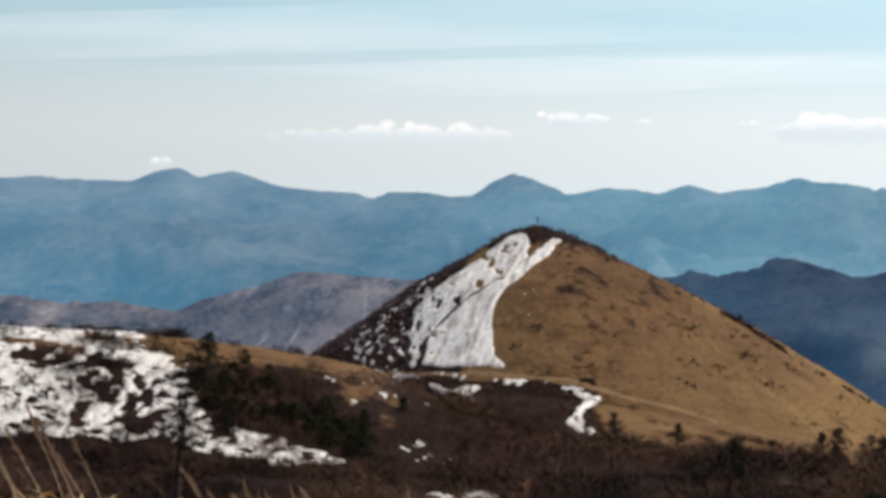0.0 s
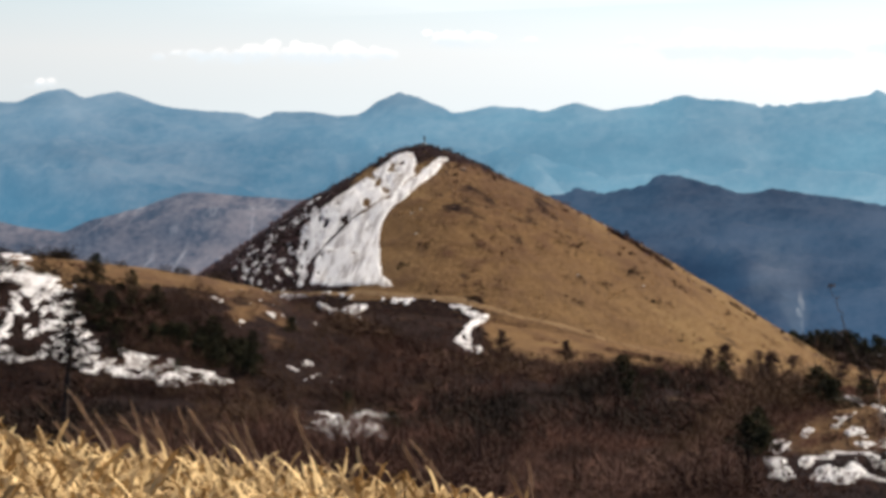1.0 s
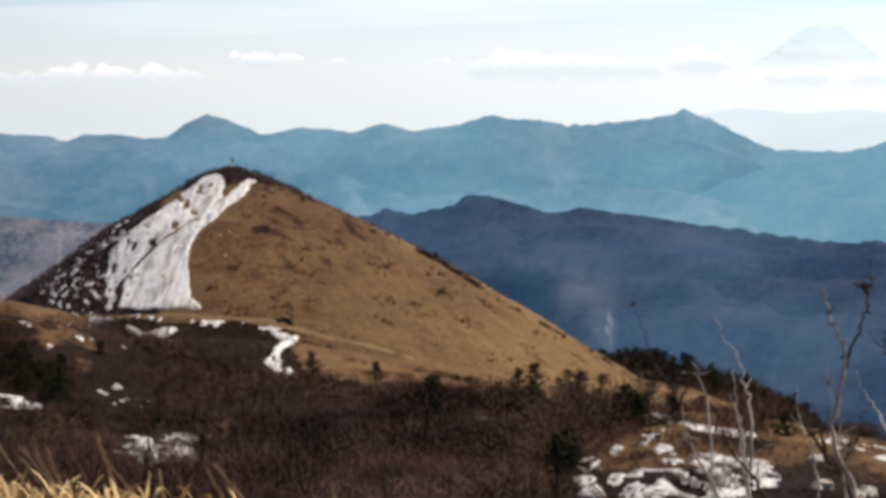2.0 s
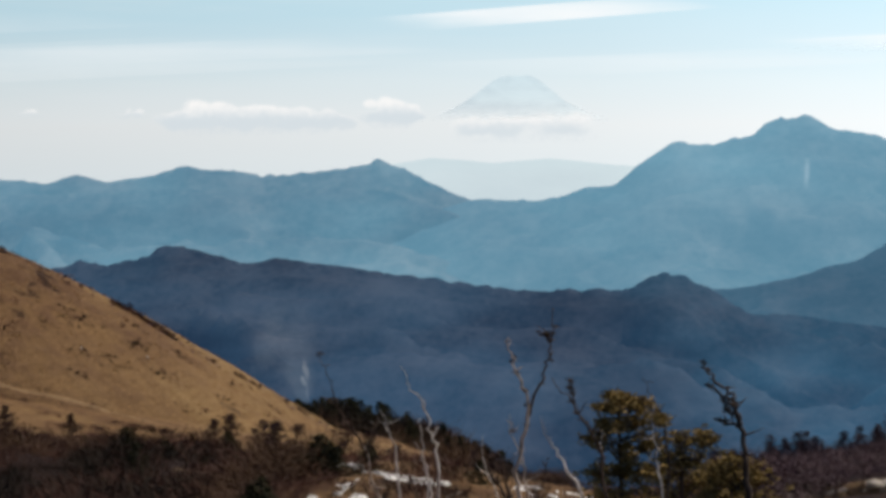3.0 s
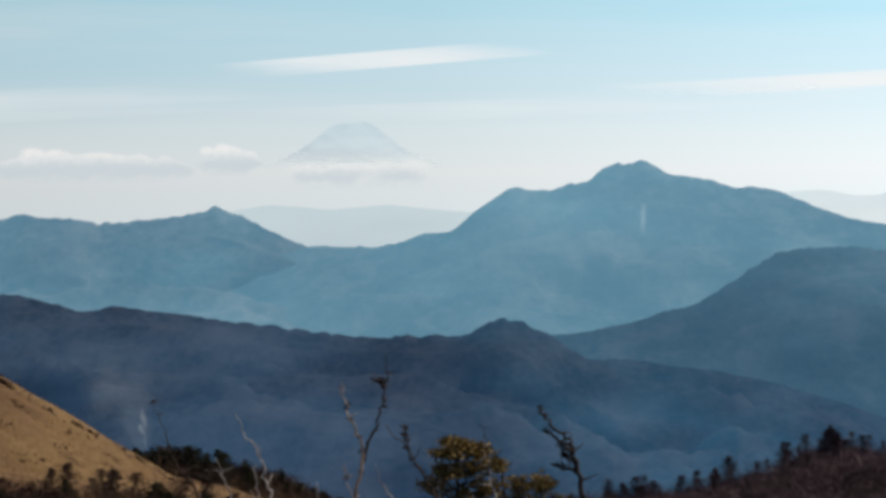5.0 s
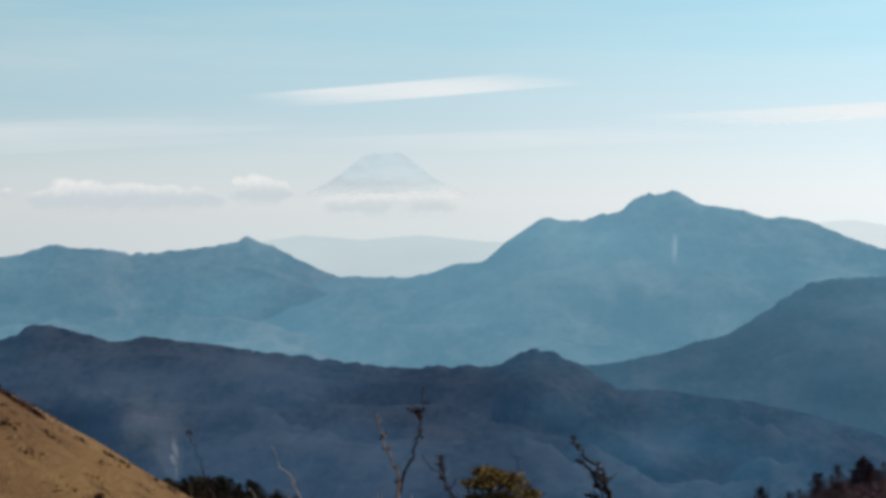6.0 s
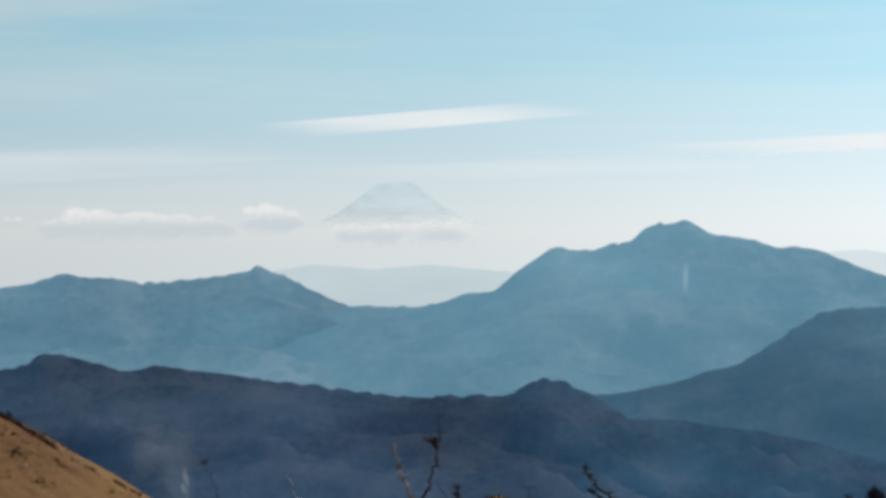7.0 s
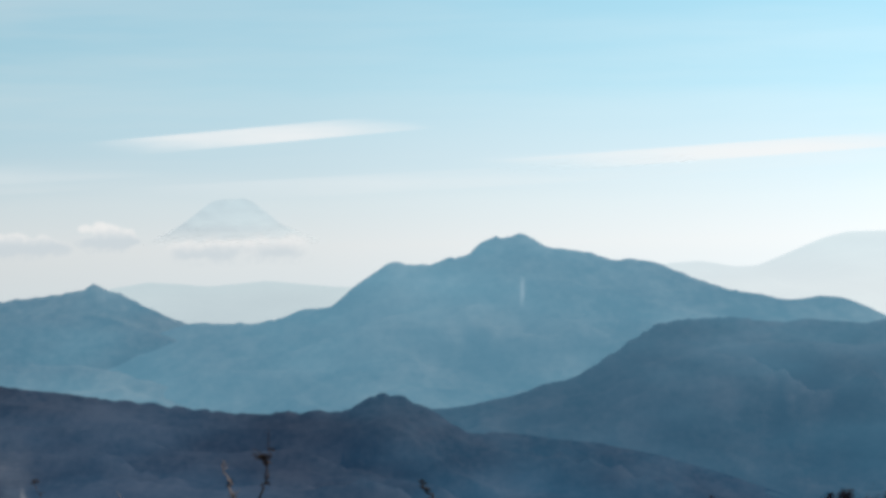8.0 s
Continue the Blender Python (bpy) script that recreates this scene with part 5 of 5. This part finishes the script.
planted([fir(3.0, 2.8, 461 + k) for k in range(3)], [(-59.9, 401.6), (-50.4, 346.4), (-50.2, 420.5), (-46.3, 396.8), (-39.4, 386.5), (-79.4, 522), (-17, 152), (-67.3, 523.7), (-84.9, 525)], g.uniform(0.5, 0.8, 9), g)
planted([fir(3.4, 3.4, 465 + k) for k in range(3)], [polar(a, r) for a, r in ((4.9, 462), (5.15, 466), (5.7, 460), (5.95, 465), (6.3, 458), (6.6, 462))], g.uniform(0.7, 0.95, 6), g)
planted([fir(3.6, 3.6, 431 + k) for k in range(4)], [polar(a, r) for a, r in wood_places], g.uniform(1.0, 1.6, len(wood_places)), g)
larches = [larch(5.0, 441 + k) for k in range(5)]
spots = [polar(g.uniform(0.7, 9.5), g.uniform(420, 480)) for _ in range(190)]
foot_spots = [polar(a, r) for a, r in [(-5.1, 500), (-5.9, 520), (-6.5, 560), (-7.2, 590), (-4.6, 470), (-5.5, 540), (-6.9, 540), (-9.4, 570), (-10.4, 560), (-4.3, 440), (-3.6, 480), (-3.0, 500), (-2.7, 460), (-6.3, 606), (-6.2, 422)]]
planted(larches, spots, g.uniform(0.45, 0.85, 190), g)
planted([larch(5.0, 481 + k, 0.03, label="dark bare larch rising from brown brush", bark=M_LARCH_DARK, wood=M_LARCH_DARK, limbs_per_m=26, spread=0.62) for k in range(4)], foot_spots, g.uniform(0.75, 1.25, len(foot_spots)), g)
near_larch = larch(7.6, 470, 0.016, label="bare dark larch standing alone in brush", bark=M_BARK, wood=M_BRUSH_DARK, limbs_per_m=11, spread=0.3, girth=0.028)
nx, ny = polar(-17.42, 128)
near_larch.matrix_basis = pose(nx, ny, float(ground_h(nx, ny)))


def pine(az, r, top, pads, seed):
    """A storm-worn pine: crooked trunk, and limbs that carry flat pads of olive needles. Pads: bearing and rise of the middle, half width and half height in metres."""
    g = np.random.default_rng(seed)
    x, y = polar(az, r)
    z = float(ground_h(x, y))
    ob = base("pine_tree", pose(x, y, z, 0, 0, -az), "storm-worn pine with olive-brown needle pads", "tree", "pines on the bench")
    high = EYE + r * math.tan(math.radians(top)) - z
    spine = crooked(g, (0, 0, -0.3), (0, 0, 1), high + 0.1, 9, 0.05)
    part("trunk", mesh_of("trunk", *tube(spine, 0.16, 0.03, 8), True), M_BARK, ob)
    sp = np.array(spine)
    for a, e, wide, thick in pads:
        px, pz = r * math.radians(a - az), EYE + r * math.tan(math.radians(e)) - z
        mid = np.array((px, g.normal(0, 0.5), pz))
        h = np.clip((pz - 0.25 * abs(px) - 0.3) / high, 0.15, 0.97)
        p = np.array([np.interp(h * 9, np.arange(10), sp[:, i]) for i in range(3)])
        bow = (p + mid) / 2 + g.normal(0, 0.12, 3) - (0, 0, 0.12)
        bough = part("limb", mesh_of("limb", *tube([p, bow, mid - (0, 0, 0.5 * thick)], 0.05, 0.018, 5), True), M_BARK, ob)
        tufts = []
        for _ in range(int(28 + 52 * wide)):
            d = g.normal(0, 0.5, 3)
            tufts.append(needle_clump(g, mid + d * (wide, 0.8 * wide, 1.5 * thick), 0.27, 11))
        tagged(part("needle_pad", mesh_of("needle_pad", *joined(tufts)), M_PINE, bough), kind="stuff")


pine(-0.62, 125, -3.66, [(-0.88, -3.82, 0.48, 0.15), (-0.61, -3.75, 0.75, 0.2), (-0.38, -3.84, 0.45, 0.16), (-0.74, -3.68, 0.4, 0.12), (-1.06, -4.36, 0.45, 0.2), (-0.47, -4.10, 0.6, 0.2), (-0.07, -4.02, 0.45, 0.18), (-0.86, -4.12, 0.5, 0.18),
    (-0.56, -4.56, 0.7, 0.25), (-0.2, -4.42, 0.5, 0.25), (-1.02, -4.87, 0.5, 0.22), (-0.7, -4.9, 0.6, 0.25), (-0.25, -4.9, 0.7, 0.3), (-0.95, -5.3, 0.7, 0.3), (-0.45, -5.35, 0.8, 0.3), (-0.75, -5.75, 0.9, 0.35)], 501)
pine(0.38, 128, -4.28, [(0.33, -4.38, 0.6, 0.25), (0.67, -4.34, 0.45, 0.2), (0.06, -4.66, 0.6, 0.25), (0.45, -4.72, 0.7, 0.28), (0.15, -5.0, 0.7, 0.3), (0.6, -5.05, 0.6, 0.3), (0.3, -5.4, 0.9, 0.35), (0.5, -5.75, 0.9, 0.35)], 502)
pine(1.12, 122, -4.62, [(1.12, -4.72, 0.7, 0.25), (0.86, -4.85, 0.55, 0.25), (1.36, -4.92, 0.6, 0.25), (1.1, -5.05, 0.9, 0.3), (0.85, -5.3, 0.7, 0.3), (1.4, -5.35, 0.7, 0.3), (1.1, -5.6, 0.9, 0.35)], 503)


def dead_tree(r, courses, twigs, seed, label, material, thick, tips=0.3):
    """A dead, storm-bent stem with forks, broken twigs and lichen tufts. Courses: the stem's and then each fork's, as bearings and rises in degrees."""
    g = np.random.default_rng(seed)
    a0 = courses[0][0][0]
    x, y = polar(a0, r)
    z = float(ground_h(x, y))
    ob = base("dead_tree", pose(x, y, z, 0, 0, -a0), label, "dead tree", "dead trees on the bench")
    small, thick = r / 60, 0.64 * thick
    for k, marks in enumerate(courses):
        pts = np.array([(r * math.radians(a - a0), g.normal(0, 0.04), EYE + r * math.tan(math.radians(e)) - z) for a, e in marks])
        if k == 0:
            pts = np.concatenate([[(pts[0][0] * 0.6 + 0.05, 0, -0.2)], pts])
        fine = np.linspace(0, len(pts) - 1, 4 * len(pts))
        pts = np.stack([np.interp(fine, np.arange(len(pts)), pts[:, i]) for i in range(3)], 1) + g.normal(0, 0.022 * small, (len(fine), 3))
        girth = thick * (1.0 if k == 0 else 0.62)
        material = M_BARK if k and material == M_WEATHERED else material
        stem = part("stem" if k == 0 else "fork", mesh_of("stem", *tube(pts, girth, girth * 0.16, 7), True), material, ob)
        for _ in range(twigs if k == 0 else max(1, twigs // 2)):
            i = g.integers(len(pts) // 3, len(pts))
            limb = crooked(g, pts[i], (g.normal(0, 0.8), g.normal(0, 0.6), g.uniform(0.3, 1.1)), small * g.uniform(0.2, 0.7) * (1.15 - i / len(pts)), 5, 0.22)
            part("branch", mesh_of("branch", *tube(limb, girth * 0.35, 0.004 * small, 5), True), material, stem)
        own = [needle_clump(g, pts[g.integers(len(pts) // 4, len(pts))] + g.normal(0, 0.012, 3), 0.085 * small, 18) for _ in range(int(tips * 8))]
        if own:
            tagged(part("lichen", mesh_of("lichen", *joined(own)), M_LICHEN, ob, "dark tufts of lichen"), kind="stuff")


PALE_STEM, DARK_STEM = "pale crooked dead birch stem with lichen tufts", "dark bent dead stem with broken twigs"
dead_tree(30, [[(-1.81, -5.9), (-2.15, -5.31), (-2.22, -4.96), (-2.16, -4.51), (-2.03, -4.06), (-2.04, -3.7), (-2.16, -3.37), (-2.24, -3.19), (-2.32, -2.97), (-2.37, -2.72)],
    [(-2.03, -4.06), (-1.93, -3.7), (-1.8, -3.45), (-1.72, -3.17), (-1.67, -2.9), (-1.63, -2.63), (-1.63, -2.3)], [(-1.66, -2.80), (-1.70, -2.74), (-1.78, -2.70), (-1.80, -2.69)]], 5, 601, "tall forked dead birch, dark lichen on its tips", M_WEATHERED, 0.037, 0.75)
dead_tree(32, [[(-0.79, -5.4), (-0.93, -4.41), (-1.06, -4.19), (-1.21, -3.97), (-1.42, -3.64), (-1.6, -3.48)], [(-1.30, -3.8), (-1.33, -3.6), (-1.38, -3.42)]], 5, 602, DARK_STEM, M_BARK, 0.031, 1.1)
dead_tree(32, [[(-1.09, -5.5), (-1.28, -5.05), (-1.4, -4.87), (-1.53, -4.6), (-1.67, -4.42), (-1.74, -4.24), (-1.8, -4.02)]], 0, 603, "white bare broken birch stem", M_BIRCH, 0.024, 0.0)
dead_tree(37, [[(-3.49, -5.6), (-3.46, -5.0), (-3.5, -4.55), (-3.6, -4.29), (-3.66, -3.97), (-3.8, -3.7), (-3.96, -3.48), (-4.08, -3.2)]], 3, 605, PALE_STEM, M_BIRCH, 0.028, 0.1)
dead_tree(37.5, [[(-3.56, -5.6), (-3.67, -4.91), (-3.73, -4.46), (-3.78, -4.06)]], 2, 604, PALE_STEM, M_BIRCH, 0.024, 0.1)
dead_tree(41, [[(-4.1, -5.4), (-4.17, -4.55), (-4.26, -4.28), (-4.32, -4.1), (-4.42, -3.88)]], 2, 606, PALE_STEM, M_BIRCH, 0.024, 0.1)
dead_tree(35, [[(-3.95, -6.3), (-4.1, -5.79), (-4.33, -5.42), (-4.51, -4.97), (-4.64, -4.52)], [(-4.64, -4.55), (-4.76, -4.3), (-4.96, -4.08), (-5.07, -3.81), (-5.18, -3.49), (-5.36, -3.0)], [(-4.64, -4.6), (-4.5, -4.3), (-4.45, -4.05)]], 12, 607, DARK_STEM, M_WEATHERED, 0.036, 0.3)
dead_tree(36, [[(-3.2, -6.2), (-3.38, -5.79), (-3.56, -5.59), (-3.74, -5.39), (-3.97, -5.06), (-4.08, -4.7)]], 12, 609, DARK_STEM, M_BARK, 0.038, 0.2)
dead_tree(37, [[(-3.55, -5.6), (-3.61, -5.05), (-3.68, -4.79), (-3.85, -4.4)]], 2, 608, PALE_STEM, M_BIRCH, 0.022, 0.1)
dead_tree(33, [[(-2.45, -5.8), (-2.53, -5.27), (-2.65, -4.93), (-2.73, -4.69), (-2.79, -4.29)]], 3, 610, PALE_STEM, M_BIRCH, 0.02, 0.1)
dead_tree(30.5, [[(-2.0, -5.9), (-2.04, -5.31), (-2.08, -4.95), (-2.13, -4.69), (-2.27, -4.29), (-2.32, -4.05)]], 14, 612, PALE_STEM, M_WEATHERED, 0.02, 0.2)
dead_tree(31, [[(-1.85, -6.1), (-2.0, -5.71), (-2.26, -5.45), (-2.53, -5.05), (-2.71, -4.78), (-2.8, -4.4)], [(-2.3, -5.4), (-2.42, -4.9), (-2.5, -4.5)], [(-2.1, -5.6), (-1.85, -5.2), (-1.72, -4.7)]], 26, 613, DARK_STEM, M_BARK, 0.04, 0.1)
dead_tree(115, [[(1.36, -5.3), (1.31, -4.68), (1.3, -4.55), (1.27, -4.19), (1.18, -3.93), (1.1, -3.66), (0.87, -3.44), (0.67, -3.26), (0.63, -3.12)], [(1.16, -3.86), (1.0, -3.72), (0.82, -3.58), (0.72, -3.52)],
    [(1.24, -4.12), (1.05, -4.1), (0.85, -4.06)], [(1.2, -3.98), (1.05, -3.92), (0.95, -3.78)]], 8, 611, "dark windswept dead stem with one-sided twigs", M_BARK, 0.19, 1.0)
dead_tree(116, [[(0.02, -5.7), (-0.06, -4.75), (-0.12, -4.45), (-0.17, -3.95)]], 3, 615, PALE_STEM, M_BIRCH, 0.08, 0.0)
dead_tree(117, [[(-0.88, -5.8), (-0.94, -5.0), (-1.0, -4.3)]], 3, 616, PALE_STEM, M_BIRCH, 0.075, 0.0)
dead_tree(124, [[(0.1, -4.6), (-0.02, -4.02), (-0.11, -3.8), (-0.25, -3.57), (-0.34, -3.35)]], 3, 614, DARK_STEM, M_BARK, 0.07, 0.1)

# ---------------------------------------------------------------- sign on the hill's top
sx0, sy0 = HILL_X + 0.2, HILL_Y
sign = base("summit_sign", pose(sx0, sy0, float(hill_h(0.2, 0)), 0, 0, 11), "weathered wooden sign post on the hill's top", "sign post")


def box(size, place, bevel=0.015):
    bm = bmesh.new()
    bmesh.ops.create_cube(bm, size=1.0)
    bmesh.ops.scale(bm, vec=size, verts=bm.verts)
    bmesh.ops.bevel(bm, geom=bm.edges[:], offset=bevel, segments=1, affect="EDGES")
    bmesh.ops.translate(bm, vec=place, verts=bm.verts)
    me = bpy.data.meshes.new("box")
    bm.to_mesh(me)
    bm.free()
    return me


part("post", box((0.16, 0.16, 2.0), (0, 0, 0.9)), M_WOOD, sign)
part("board", box((0.5, 0.05, 0.3), (0, -0.11, 1.35)), M_WOOD, sign)
part("plinth", box((1.0, 0.8, 0.4), (0, 0, 0.1), 0.08), M_ROCK, sign)


# ---------------------------------------------------------------- rocks
def rock(x, y, size, seed, height):
    g = np.random.default_rng(seed)
    bm = bmesh.new()
    bmesh.ops.create_icosphere(bm, subdivisions=2, radius=size)
    for q in bm.verts:
        k = 1 + 0.35 * noise.noise(q.co * (1.6 / size) + Vector((seed, 0, 0)))
        q.co = Vector((q.co.x * k * 1.3, q.co.y * k, q.co.z * k * 0.75))
    me = bpy.data.meshes.new("rock")
    bm.to_mesh(me)
    bm.free()
    ob = thing("rock", me, M_ROCK, "pale weathered rock half sunk in grass", "rock", "rocks")
    ob.matrix_basis = pose(x, y, float(height(x, y)) + size * 0.25, 0, 0, g.uniform(0, 360))


for k, (dx, dy) in enumerate([(3.5, -27), (5.0, -26), (5.6, -33), (9.5, -8), (36, -33), (47, -25)]):
    rock(HILL_X + dx, HILL_Y + dy, g.uniform(0.2, 0.35), 700 + k, land_h)
for k in range(26):
    rock(*polar(g.uniform(1.5, 6.5), g.uniform(275, 310)), g.uniform(0.3, 0.8), 730 + k, land_h)
for k in range(14):
    rock(*polar(g.uniform(-2.8, 0.5), g.uniform(135, 160)), g.uniform(0.15, 0.4), 770 + k, land_h)
